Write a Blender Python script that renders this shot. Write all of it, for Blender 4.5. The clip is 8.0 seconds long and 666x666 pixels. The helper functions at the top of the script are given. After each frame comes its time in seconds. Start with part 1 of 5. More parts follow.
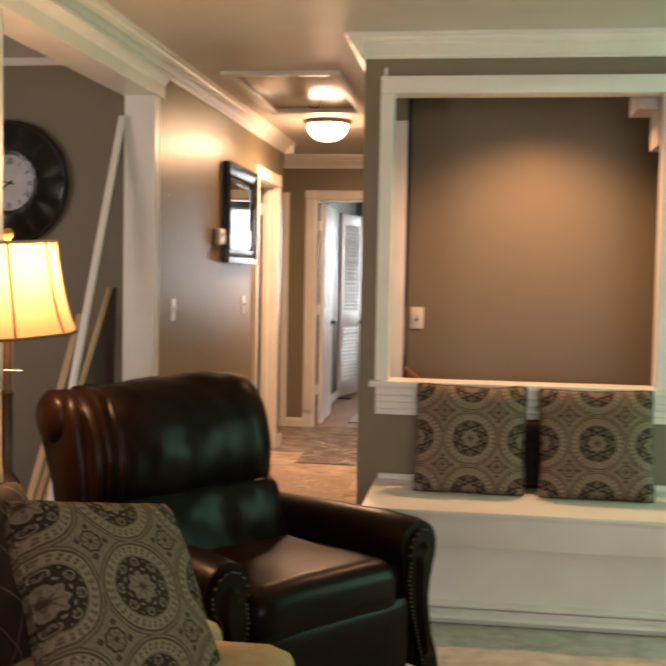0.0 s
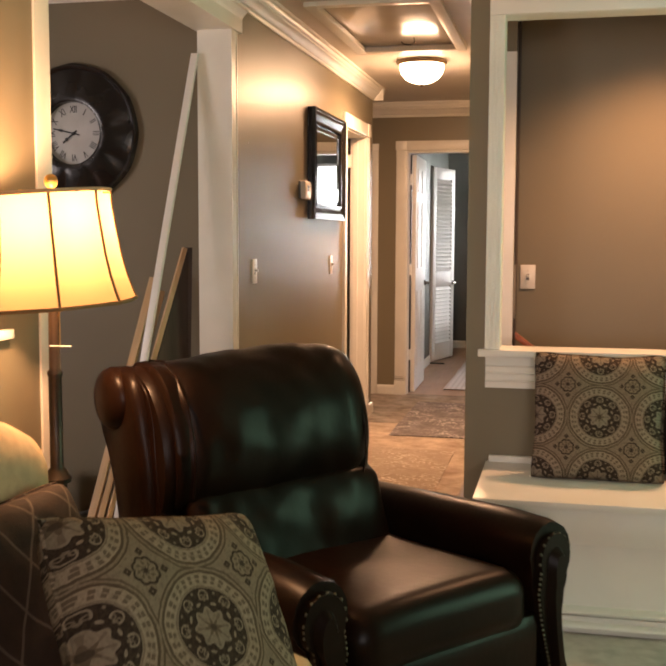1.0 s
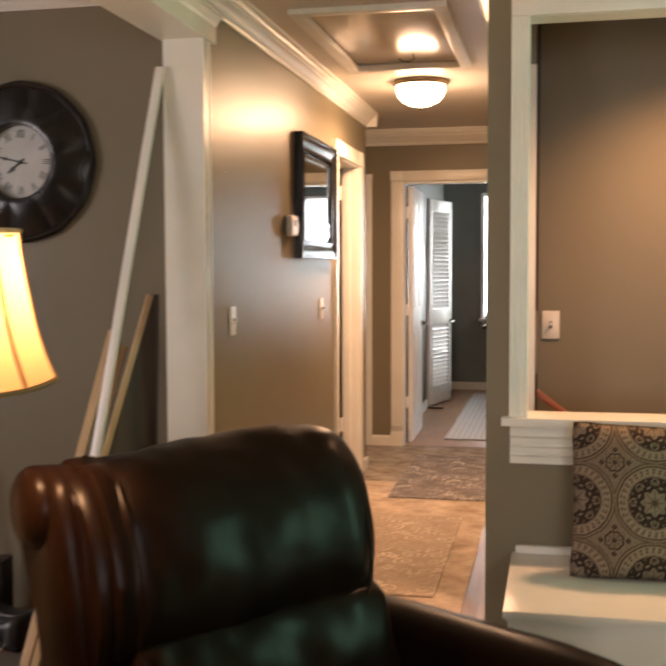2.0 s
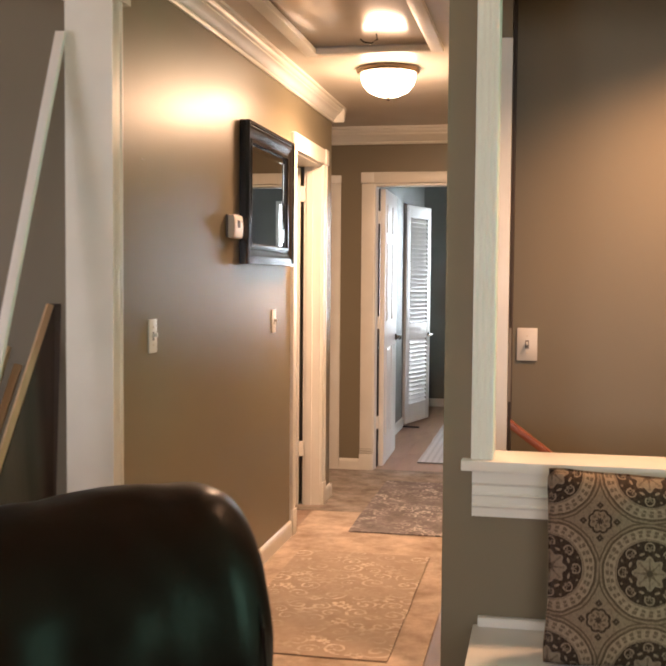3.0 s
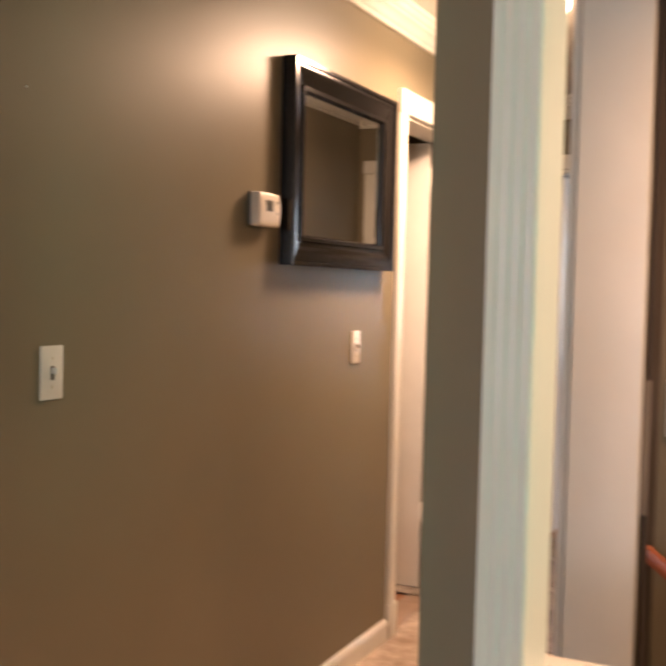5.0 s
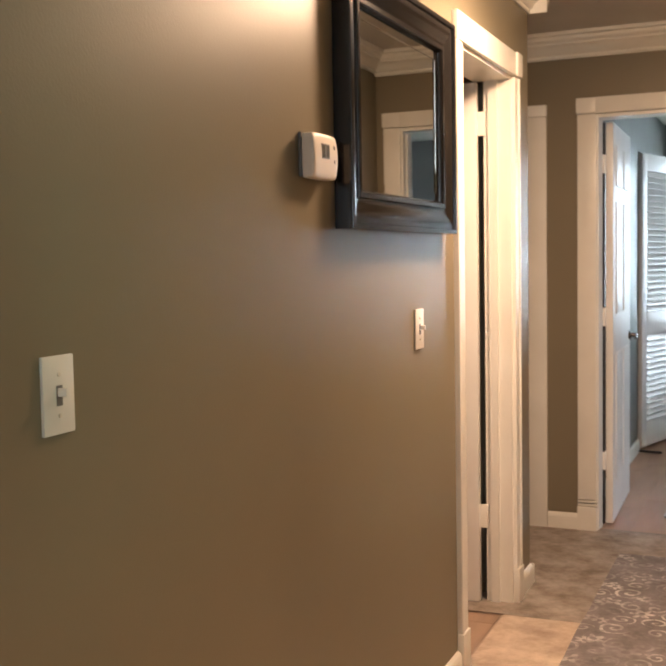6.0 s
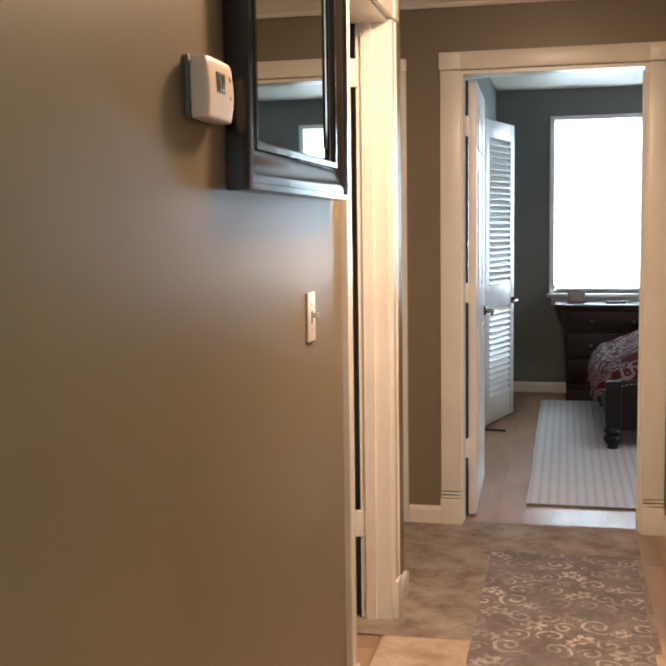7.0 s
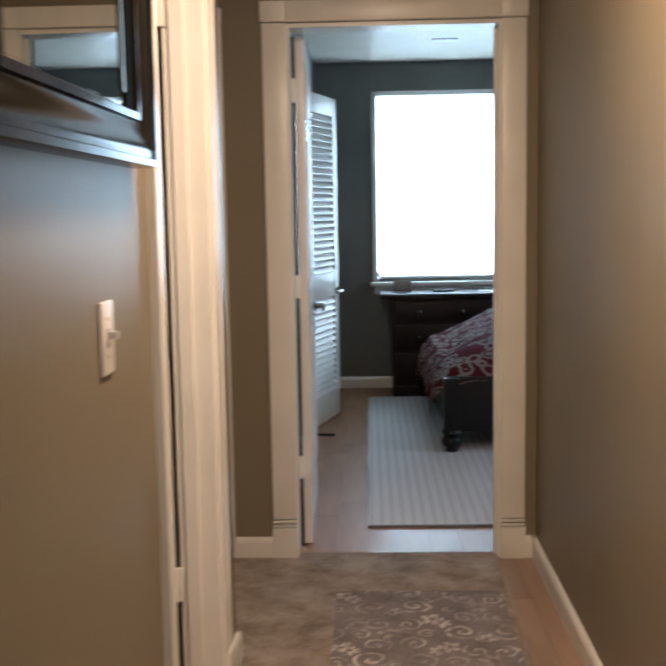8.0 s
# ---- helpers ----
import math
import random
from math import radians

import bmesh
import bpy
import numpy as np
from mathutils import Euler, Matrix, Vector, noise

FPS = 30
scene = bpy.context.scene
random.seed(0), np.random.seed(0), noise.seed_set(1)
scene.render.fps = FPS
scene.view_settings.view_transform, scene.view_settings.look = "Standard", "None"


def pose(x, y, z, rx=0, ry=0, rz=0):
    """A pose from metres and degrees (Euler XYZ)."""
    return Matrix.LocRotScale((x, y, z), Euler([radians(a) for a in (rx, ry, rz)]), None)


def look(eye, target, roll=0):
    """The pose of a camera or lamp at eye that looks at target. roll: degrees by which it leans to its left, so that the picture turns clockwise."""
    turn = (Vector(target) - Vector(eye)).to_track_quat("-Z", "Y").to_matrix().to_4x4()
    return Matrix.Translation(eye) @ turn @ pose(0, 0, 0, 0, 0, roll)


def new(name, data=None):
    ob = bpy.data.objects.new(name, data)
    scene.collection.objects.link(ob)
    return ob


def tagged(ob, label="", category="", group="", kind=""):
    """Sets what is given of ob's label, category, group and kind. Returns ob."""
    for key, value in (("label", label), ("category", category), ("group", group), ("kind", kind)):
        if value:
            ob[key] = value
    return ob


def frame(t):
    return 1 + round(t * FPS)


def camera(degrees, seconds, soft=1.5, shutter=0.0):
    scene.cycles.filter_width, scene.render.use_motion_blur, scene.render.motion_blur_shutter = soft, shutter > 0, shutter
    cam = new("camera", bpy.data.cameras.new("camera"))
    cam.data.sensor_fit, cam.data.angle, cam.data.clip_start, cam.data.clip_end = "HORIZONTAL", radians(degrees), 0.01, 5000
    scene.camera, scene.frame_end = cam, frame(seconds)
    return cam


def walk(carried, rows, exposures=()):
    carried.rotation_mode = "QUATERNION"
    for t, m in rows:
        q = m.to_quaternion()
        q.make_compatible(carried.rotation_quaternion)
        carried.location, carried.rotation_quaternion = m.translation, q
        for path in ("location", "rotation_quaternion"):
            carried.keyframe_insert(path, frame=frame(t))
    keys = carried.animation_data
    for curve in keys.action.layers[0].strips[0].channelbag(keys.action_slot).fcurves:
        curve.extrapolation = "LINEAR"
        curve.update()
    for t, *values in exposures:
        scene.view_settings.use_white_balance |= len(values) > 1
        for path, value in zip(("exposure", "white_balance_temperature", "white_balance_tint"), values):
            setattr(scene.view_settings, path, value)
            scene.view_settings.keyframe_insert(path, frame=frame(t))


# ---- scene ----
cam = camera(35.6, 8.0, soft=2.2, shutter=0.5)
PATH = [
    (0, (1.563, -0.296, 1.352), (1.287, 1.682, 1.243), 1.1),
    (0.5, (1.479, -0.008, 1.354), (1.06, 1.942, 1.208), 0.6),
    (1, (1.417, 0.259, 1.328), (0.981, 2.202, 1.142), 0.2),
    (1.5, (1.345, 0.61, 1.358), (0.868, 2.545, 1.188), -0.3),
    (2, (1.254, 0.941, 1.371), (0.837, 2.893, 1.247), -0.2),
    (2.2, (1.239, 1.063, 1.385), (0.873, 3.026, 1.266), -0.4),
    (3.3, (1.321, 1.802, 1.358), (0.916, 3.758, 1.255), 0.6),
    (3.5, (1.341, 1.955, 1.373), (0.948, 3.913, 1.266), -0.2),
    (4, (1.46, 2.356, 1.365), (1.047, 4.31, 1.253), 0.2),
    (4.5, (1.526, 2.746, 1.365), (0.892, 4.64, 1.265), 1.6),
    (5, (1.454, 3.155, 1.356), (0.617, 4.97, 1.27), 1.4),
    (5.2, (1.401, 3.293, 1.357), (0.485, 5.069, 1.268), 1.1),
    (6.3, (0.798, 3.817, 1.346), (0.121, 5.692, 1.182), -1.8),
    (6.5, (0.723, 3.905, 1.346), (0.162, 5.816, 1.16), -1.4),
    (7, (0.576, 4.176, 1.357), (0.139, 6.118, 1.154), -0.8),
    (7.5, (0.44, 4.51, 1.35), (0.169, 6.48, 1.131), -1.1),
    (8, (0.414, 4.893, 1.344), (0.344, 6.878, 1.109), -1.0),
]
EXPOSURES = [(0, 0.13, 6850, 24), (0.5, 0.18, 7200, 25), (1.5, 0.25, 7050, 25), (2.2, 0.28, 6700, 20), (3.3, 0.45, 6200, 20), (4.5, 0.30, 6100, 21),
             (5.2, 0.27, 5900, 18), (6.5, 0.29, 5750, 12), (7.2, 0.22, 5600, 12), (7.5, 0.17, 5450, 11), (8, -0.17, 5150, 8)]
walk(cam, [(t, look(eye, target, roll)) for t, eye, target, roll in PATH], EXPOSURES)

# ---- light ----
CEIL = 2.415
world = bpy.data.worlds.new("sky")
scene.world = world
world.use_nodes = True
sky = world.node_tree.nodes.new("ShaderNodeTexSky")
sky.sky_type, sky.sun_disc, sky.sun_elevation, sky.sun_rotation = "NISHITA", False, radians(48), radians(110)
world.node_tree.links.new(sky.outputs[0], world.node_tree.nodes["Background"].inputs[0])
world.node_tree.nodes["Background"].inputs[1].default_value = 0.12


def lamp(name, kind, m, watts, color, size=0.1, size_y=None, spot=None):
    data = bpy.data.lights.new(name, kind)
    data.energy, data.color = watts, color
    if kind == "AREA":
        data.size = size
        if size_y:
            data.shape, data.size_y = "RECTANGLE", size_y
    elif kind != "SUN":
        data.shadow_soft_size = size
    if spot:
        data.spot_size, data.spot_blend = radians(spot), 0.8
    ob = new(name, data)
    ob.matrix_basis = m
    return ob


sun = bpy.data.lights.new("sun", "SUN")
sun.energy, sun.angle, sun.color = 3.0, radians(0.5), (1.0, 0.95, 0.88)
new("sun", sun).matrix_basis = pose(0, 0, 6, 42, 0, 110)

WARM = (1.0, 0.61, 0.34)
COOL = (0.96, 0.98, 0.99)
# daylight in the window openings
lamp("bedroom_daylight", "AREA", look((1.0, 13.0, 1.6), (1.0, 12.0, 1.5)), 210, (0.85, 0.98, 0.98), 1.2, 1.5)
# fill light added at an unseen side window to brighten the bedroom door faces
lamp("bedroom_side_fill", "AREA", look((3.56, 9.75, 1.45), (0.5, 9.9, 1.1)), 26, COOL, 0.8, 1.2)
lamp("living_east_daylight", "AREA", look((4.37, 3.5, 1.15), (1.0, 3.3, 0.7)), 32, (0.44, 1.0, 0.66), 0.9, 1.6)
lamp("living_south_daylight", "AREA", look((2.6, -2.96, 1.45), (2.0, 3.0, 0.6)), 60, (0.97, 1.0, 0.96), 1.8, 1.2)
lamp("clock_room_daylight", "AREA", look((-3.36, 2.0, 1.35), (-0.5, 4.3, 0.6)), 43, (1.0, 0.97, 0.95), 1.2, 1.2)
# bulbs
lamp("hall_bulb", "POINT", pose(0.51, 6.80, 2.315), 20, WARM, 0.12)
lamp("hall_dome_light", "AREA", look((0.51, 6.80, CEIL - 0.165), (0.51, 6.801, 0)), 38, WARM, 0.26)
lamp("floor_lamp_bulb", "POINT", pose(0.219, 2.535, 1.368), 39, (1.0, 0.58, 0.29), 0.035)
lamp("stair_bulb", "SPOT", look((1.85, 4.72, 2.385), (1.85, 4.76, 0.6)), 128, (1.0, 0.56, 0.29), 0.10, spot=128)


# ---- materials ----
def mat(name, color, rough=0.5, color2=None, scale=6.0, bump=0.0, bump_scale=60.0, metal=0.0, spec=0.5, coat=0.0, detail=4.0, stretch=None, per_object=0.0, grit=0.5, gloss_var=0.06):
    m = bpy.data.materials.new(name)
    m.use_nodes = True
    t = m.node_tree
    b = t.nodes["Principled BSDF"]
    b.inputs["Roughness"].default_value = rough
    b.inputs["Metallic"].default_value = metal
    b.inputs["Specular IOR Level"].default_value = spec
    b.inputs["Coat Weight"].default_value = coat
    b.inputs["Coat Roughness"].default_value = 0.15
    co = t.nodes.new("ShaderNodeTexCoord")
    mp = t.nodes.new("ShaderNodeMapping")
    if stretch:
        mp.inputs["Scale"].default_value = stretch
    t.links.new(co.outputs["Object"], mp.inputs[0])
    n = t.nodes.new("ShaderNodeTexNoise")
    n.inputs["Scale"].default_value, n.inputs["Detail"].default_value = scale, detail
    n.inputs["Roughness"].default_value = grit
    t.links.new(mp.outputs[0], n.inputs["Vector"])
    mix = t.nodes.new("ShaderNodeMix")
    mix.data_type = "RGBA"
    c2 = color2 or tuple(c * 0.88 for c in color)
    mix.inputs[6].default_value, mix.inputs[7].default_value = (*color, 1), (*c2, 1)
    ramp = t.nodes.new("ShaderNodeMapRange")
    ramp.inputs[1].default_value, ramp.inputs[2].default_value = 0.35, 0.65
    t.links.new(n.outputs[0], ramp.inputs[0])
    t.links.new(ramp.outputs[0], mix.inputs[0])
    out = mix.outputs[2]
    if per_object:
        info = t.nodes.new("ShaderNodeObjectInfo")
        hsv = t.nodes.new("ShaderNodeHueSaturation")
        mr = t.nodes.new("ShaderNodeMapRange")
        mr.inputs[3].default_value, mr.inputs[4].default_value = 1 - per_object, 1 + per_object
        t.links.new(info.outputs["Random"], mr.inputs[0])
        t.links.new(mr.outputs[0], hsv.inputs["Value"])
        t.links.new(out, hsv.inputs["Color"])
        out = hsv.outputs[0]
    t.links.new(out, b.inputs["Base Color"])
    rr = t.nodes.new("ShaderNodeMapRange")
    rr.inputs[3].default_value, rr.inputs[4].default_value = max(0.02, rough - gloss_var), min(1, rough + gloss_var)
    t.links.new(n.outputs[0], rr.inputs[0])
    t.links.new(rr.outputs[0], b.inputs["Roughness"])
    if bump:
        n2 = t.nodes.new("ShaderNodeTexNoise")
        n2.inputs["Scale"].default_value, n2.inputs["Detail"].default_value = bump_scale, 3
        t.links.new(mp.outputs[0], n2.inputs["Vector"])
        bp = t.nodes.new("ShaderNodeBump")
        bp.inputs["Strength"].default_value, bp.inputs["Distance"].default_value = bump, 0.004
        t.links.new(n2.outputs[0], bp.inputs["Height"])
        t.links.new(bp.outputs[0], b.inputs["Normal"])
    return m


class Nodes:
    """Small arithmetic on shader sockets."""

    def __init__(self, m):
        self.t, self.b = m.node_tree, m.node_tree.nodes["Principled BSDF"]

    def f(self, op, a, b=0.0, c=0.0):
        n = self.t.nodes.new("ShaderNodeMath")
        n.operation = op
        for i, v in enumerate((a, b, c)):
            if isinstance(v, (int, float)):
                n.inputs[i].default_value = v
            else:
                self.t.links.new(v, n.inputs[i])
        return n.outputs[0]

    def xyz(self, kind="Object"):
        co = self.t.nodes.new("ShaderNodeTexCoord")
        s = self.t.nodes.new("ShaderNodeSeparateXYZ")
        self.t.links.new(co.outputs[kind], s.inputs[0])
        return co.outputs[kind], s.outputs

    def band(self, v, lo, hi):
        return self.f("MULTIPLY", self.f("GREATER_THAN", v, lo), self.f("LESS_THAN", v, hi))

    def mix(self, fac, a, b):
        n = self.t.nodes.new("ShaderNodeMix")
        n.data_type = "RGBA"
        for i, v in ((0, fac), (6, a), (7, b)):
            if isinstance(v, (tuple, float, int)):
                n.inputs[i].default_value = (*v, 1) if isinstance(v, tuple) else v
            else:
                self.t.links.new(v, n.inputs[i])
        return n.outputs[2]

    def tex(self, kind, vec, scale, **kw):
        n = self.t.nodes.new(kind)
        n.inputs["Scale"].default_value = scale
        for k, v in kw.items():
            n.inputs[k].default_value = v
        if vec is not None:
            self.t.links.new(vec, n.inputs["Vector"])
        return n

    def color(self, s):
        self.t.links.new(s, self.b.inputs["Base Color"])


WALL = mat("taupe_satin_paint", (0.214, 0.183, 0.124), 0.37, (0.202, 0.172, 0.115), 1.6, 0.07, 160, spec=0.22, detail=2.0, gloss_var=0.012)
BEDWALL = mat("slate_paint", (0.146, 0.155, 0.140), 0.42, (0.133, 0.141, 0.127), 2.5, 0.05, 180)
TRIM = mat("cream_gloss_paint", (0.77, 0.75, 0.68), 0.34, (0.72, 0.70, 0.63), 5, 0.04, 90, gloss_var=0.05)
CEILING = mat("ceiling_paint", (0.60, 0.56, 0.49), 0.42, (0.56, 0.52, 0.455), 3, 0.05, 120)
HATCHP = mat("hatch_gloss_paint", (0.66, 0.61, 0.52), 0.17, (0.60, 0.55, 0.47), 5, 0.04, 40)
DOORP = mat("white_door_paint", (0.78, 0.77, 0.73), 0.35, (0.73, 0.72, 0.68), 4, 0.04, 90)
CARPET = mat("beige_carpet", (0.54, 0.49, 0.44), 0.95, (0.42, 0.375, 0.33), 14, 0.6, 420, spec=0.1)
MATTING = mat("mottled_mat", (0.42, 0.362, 0.31), 0.9, (0.195, 0.158, 0.128), 6.5, 0.6, 300, spec=0.15, detail=9, grit=0.68)
HALLPILE = mat("worn_tan_carpet", (0.66, 0.54, 0.43), 0.9, (0.33, 0.245, 0.18), 4.4, 0.6, 300, spec=0.15, detail=10, grit=0.66)
LAMINATE = mat("tan_laminate", (0.36, 0.25, 0.18), 0.36, (0.25, 0.17, 0.115), 4, 0.0, 60, stretch=(3, 0.35, 3), per_object=0.13)
BEDWOOD = mat("honey_laminate", (0.33, 0.182, 0.096), 0.335, (0.24, 0.130, 0.066), 4, 0.0, 40, stretch=(2, 0.3, 3), per_object=0.08, spec=0.3, gloss_var=0.04)
REDWOOD = mat("orange_wood_floor", (0.36, 0.15, 0.06), 0.4, (0.28, 0.11, 0.045), 8, 0.05, 60, stretch=(0.4, 3, 3))
RAILWOOD = mat("red_stained_rail", (0.33, 0.105, 0.05), 0.35, (0.25, 0.075, 0.034), 8, stretch=(0.3, 3, 3))
PINE = mat("raw_pine", (0.62, 0.42, 0.24), 0.6, (0.52, 0.34, 0.18), 10, stretch=(3, 3, 0.3))
LEATHER = mat("dark_brown_leather", (0.0105, 0.0042, 0.0022), 0.335, (0.0050, 0.0022, 0.0013), 5, 0.10, 55, spec=0.11, gloss_var=0.05)
NAIL = mat("aged_brass_nail", (0.13, 0.11, 0.08), 0.4, metal=1.0)
BLACKP = mat("black_frame_lacquer", (0.008, 0.0075, 0.0075), 0.15, (0.011, 0.010, 0.0095), 6, spec=0.38, gloss_var=0.03)
CLOCKRIM = mat("dark_bronze_rim", (0.010, 0.008, 0.007), 0.24, (0.018, 0.015, 0.012), 7, 0.10, 30, spec=0.45, gloss_var=0.03)
CLOCKFACE = mat("ivory_dial", (0.55, 0.55, 0.52), 0.5, (0.48, 0.48, 0.45), 12)
INK = mat("black_ink", (0.015, 0.015, 0.015), 0.5)
BRONZE = mat("dark_bronze_pole", (0.022, 0.014, 0.010), 0.42, (0.040, 0.026, 0.016), 20, metal=0.4)
RINGMETAL = mat("pale_bronze_ring", (0.30, 0.21, 0.13), 0.35, metal=0.7)
BRASS = mat("polished_brass", (0.62, 0.40, 0.14), 0.34, metal=1.0)
NICKEL = mat("dark_nickel", (0.12, 0.115, 0.11), 0.22, metal=1.0, gloss_var=0.04)
PLASTIC = mat("white_plastic", (0.76, 0.73, 0.67), 0.35)
ALMOND = mat("almond_plastic", (0.70, 0.64, 0.55), 0.4)
DARKPL = mat("black_plastic", (0.015, 0.015, 0.017), 0.36, (0.03, 0.03, 0.032), 14)
LCD = mat("grey_display", (0.10, 0.10, 0.085), 0.2)
GREYPL = mat("grey_plastic", (0.16, 0.15, 0.14), 0.45)
ESPRESSO = mat("espresso_wood", (0.014, 0.009, 0.008), 0.4, (0.022, 0.014, 0.011), 8, stretch=(0.4, 3, 3), spec=0.25)
BLACKWOOD = mat("black_painted_wood", (0.008, 0.008, 0.008), 0.4, (0.012, 0.012, 0.012), 8, spec=0.25)
# colour of the shadow beside the leaning pine edge
BOARD_SHADOW = mat("dark_board_shadow", (0.085, 0.062, 0.048), 0.7, (0.06, 0.044, 0.034), 8, stretch=(3, 3, 0.3))
CARD = mat("grey_cardboard", (0.30, 0.26, 0.22), 0.8)
BEIGE = mat("beige_chenille", (0.50, 0.36, 0.22), 0.9, (0.43, 0.31, 0.19), 30, 0.5, 350, spec=0.15)
# dark brown for the shade in the gap between the bench pillows
PILLOW_SHADE = mat("pillow_shade_cloth", (0.022, 0.014, 0.011), 0.9, (0.016, 0.010, 0.008), 30, 0.3, 300, spec=0.1)
GAP = mat("dark_joint", (0.02, 0.016, 0.013), 0.8)
CHROME = mat("bright_hinge", (0.7, 0.66, 0.58), 0.34, metal=1.0)
# brown that stands for the shade inside the stair corner joint
GAP_SHADE = mat("gap_shade_brown", (0.06, 0.045, 0.034), 0.7)

mirror = bpy.data.materials.new("mirror_glass")
mirror.use_nodes = True
mb = mirror.node_tree.nodes["Principled BSDF"]
mb.inputs["Base Color"].default_value, mb.inputs["Metallic"].default_value, mb.inputs["Roughness"].default_value = (0.74, 0.76, 0.75, 1), 1, 0.015

glass = bpy.data.materials.new("window_glass")
glass.use_nodes = True
gb = glass.node_tree.nodes["Principled BSDF"]
gb.inputs["Transmission Weight"].default_value, gb.inputs["Roughness"].default_value = 1, 0.0


def sheet(name, color, through_share, rough=0.8, back=1.0):
    """Cloth or paper that lets light through."""
    m = bpy.data.materials.new(name)
    m.use_nodes = True
    t = m.node_tree
    t.nodes["Principled BSDF"].inputs["Base Color"].default_value = (*[c * back for c in color], 1)
    t.nodes["Principled BSDF"].inputs["Roughness"].default_value = rough
    tr = t.nodes.new("ShaderNodeBsdfTranslucent")
    tr.inputs[0].default_value = (*color, 1)
    mx = t.nodes.new("ShaderNodeMixShader")
    mx.inputs[0].default_value = through_share
    t.links.new(t.nodes["Principled BSDF"].outputs[0], mx.inputs[1])
    t.links.new(tr.outputs[0], mx.inputs[2])
    t.links.new(mx.outputs[0], t.nodes["Material Output"].inputs[0])
    return m


SHADE = sheet("cream_silk", (0.62, 0.42, 0.22), 0.30, back=0.35)
BLIND = sheet("white_blind", (0.92, 0.93, 0.93), 0.75)


def glow(name, color, strength):
    m = bpy.data.materials.new(name)
    m.use_nodes = True
    b = m.node_tree.nodes["Principled BSDF"]
    b.inputs["Emission Color"].default_value, b.inputs["Emission Strength"].default_value = (*color, 1), strength
    b.inputs["Base Color"].default_value = (0.8, 0.78, 0.72, 1)
    return m


DOME = glow("lit_frosted_glass", (1.0, 0.76, 0.46), 14.0)


def medallion_cloth():
    m = mat("medallion_weave", (0.3, 0.25, 0.2), 0.85, bump=0.4, bump_scale=500, spec=0.15)
    n = Nodes(m)
    vec, s = n.xyz()
    P = 0.226
    dark, mid = (0.022, 0.012, 0.008), (0.085, 0.058, 0.036)
    warp = n.tex("ShaderNodeTexNoise", vec, 34, Detail=2.0)
    wob = n.f("MULTIPLY_ADD", warp.outputs[0], 0.03, -0.015)

    def cell(off):
        u = n.f("SUBTRACT", n.f("FRACT", n.f("ADD", n.f("DIVIDE", s[0], P), 0.5 + off)), 0.5)
        v = n.f("SUBTRACT", n.f("FRACT", n.f("ADD", n.f("DIVIDE", s[2], P), 0.5 + off)), 0.5)
        r = n.f("SQRT", n.f("ADD", n.f("MULTIPLY", u, u), n.f("MULTIPLY", v, v)))
        return n.f("ADD", r, wob), n.f("ARCTAN2", v, u)

    def ticks(a, k, ph=0.0, lim=0.0):
        return n.f("GREATER_THAN", n.f("SINE", n.f("ADD", n.f("MULTIPLY", a, k), ph)), lim)

    def lay(c, mask, col, share=1.0):
        return n.mix(n.f("MULTIPLY", mask, share), c, col)

    r, a = cell(0.0)
    q, e = cell(0.5)
    ground, pale, line, olive = (0.205, 0.152, 0.104), (0.275, 0.208, 0.148), (0.036, 0.022, 0.014), (0.076, 0.050, 0.030)

    def spoke(rad, ang, count, shift, out):
        """Local x and y round points repeated about the centre."""
        turn = n.f("SUBTRACT", n.f("FRACT", n.f("MULTIPLY_ADD", ang, count / (2 * math.pi), 0.5 + shift)), 0.5)
        turn = n.f("MULTIPLY", turn, 2 * math.pi / count)
        return n.f("MULTIPLY", rad, n.f("SINE", turn)), n.f("SUBTRACT", n.f("MULTIPLY", rad, n.f("COSINE", turn)), out)

    def length(x, y):
        return n.f("SQRT", n.f("ADD", n.f("MULTIPLY", x, x), n.f("MULTIPLY", y, y)))

    c = n.mix(n.band(r, 0.34, 0.46), ground, pale)
    grain = n.tex("ShaderNodeTexVoronoi", vec, 130, Randomness=1.0)
    c = lay(c, n.f("LESS_THAN", grain.outputs["Distance"], 0.25), olive, 0.30)
    # double outline of the circles and two rows of dots inside
    c = lay(c, n.band(r, 0.452, 0.476), olive, 0.95)
    c = lay(c, n.band(r, 0.498, 0.514), olive, 0.9)
    c = lay(c, n.f("MULTIPLY", n.band(r, 0.368, 0.396), ticks(a, 32, 0.0, 0.0)), olive, 0.75)
    c = lay(c, n.f("MULTIPLY", n.band(r, 0.404, 0.436), ticks(a, 32, 0.5, -0.1)), olive, 0.75)
    c = lay(c, n.band(r, 0.338, 0.349), olive, 0.5)
    # dark band with paired scrolls and small leaves
    c = lay(c, n.f("LESS_THAN", r, 0.328), dark, 0.96)
    x, y = spoke(r, a, 8, 0.0, 0.262)
    c = lay(c, n.f("MULTIPLY", n.band(length(x, y), 0.040, 0.054), n.f("GREATER_THAN", y, -0.030)), pale, 0.8)
    scroll = length(n.f("SUBTRACT", n.f("ABSOLUTE", x), 0.024), n.f("ADD", y, 0.008))
    c = lay(c, n.band(scroll, 0.010, 0.021), pale, 0.55)
    c = lay(c, n.f("LESS_THAN", length(x, n.f("ADD", y, 0.030)), 0.014), pale, 0.6)
    x, y = spoke(r, a, 8, 0.5, 0.205)
    leaf = length(n.f("MULTIPLY", x, 0.45), y)
    c = lay(c, n.f("LESS_THAN", leaf, 0.013), pale, 0.85)
    x, y = spoke(r, a, 8, 0.5, 0.300)
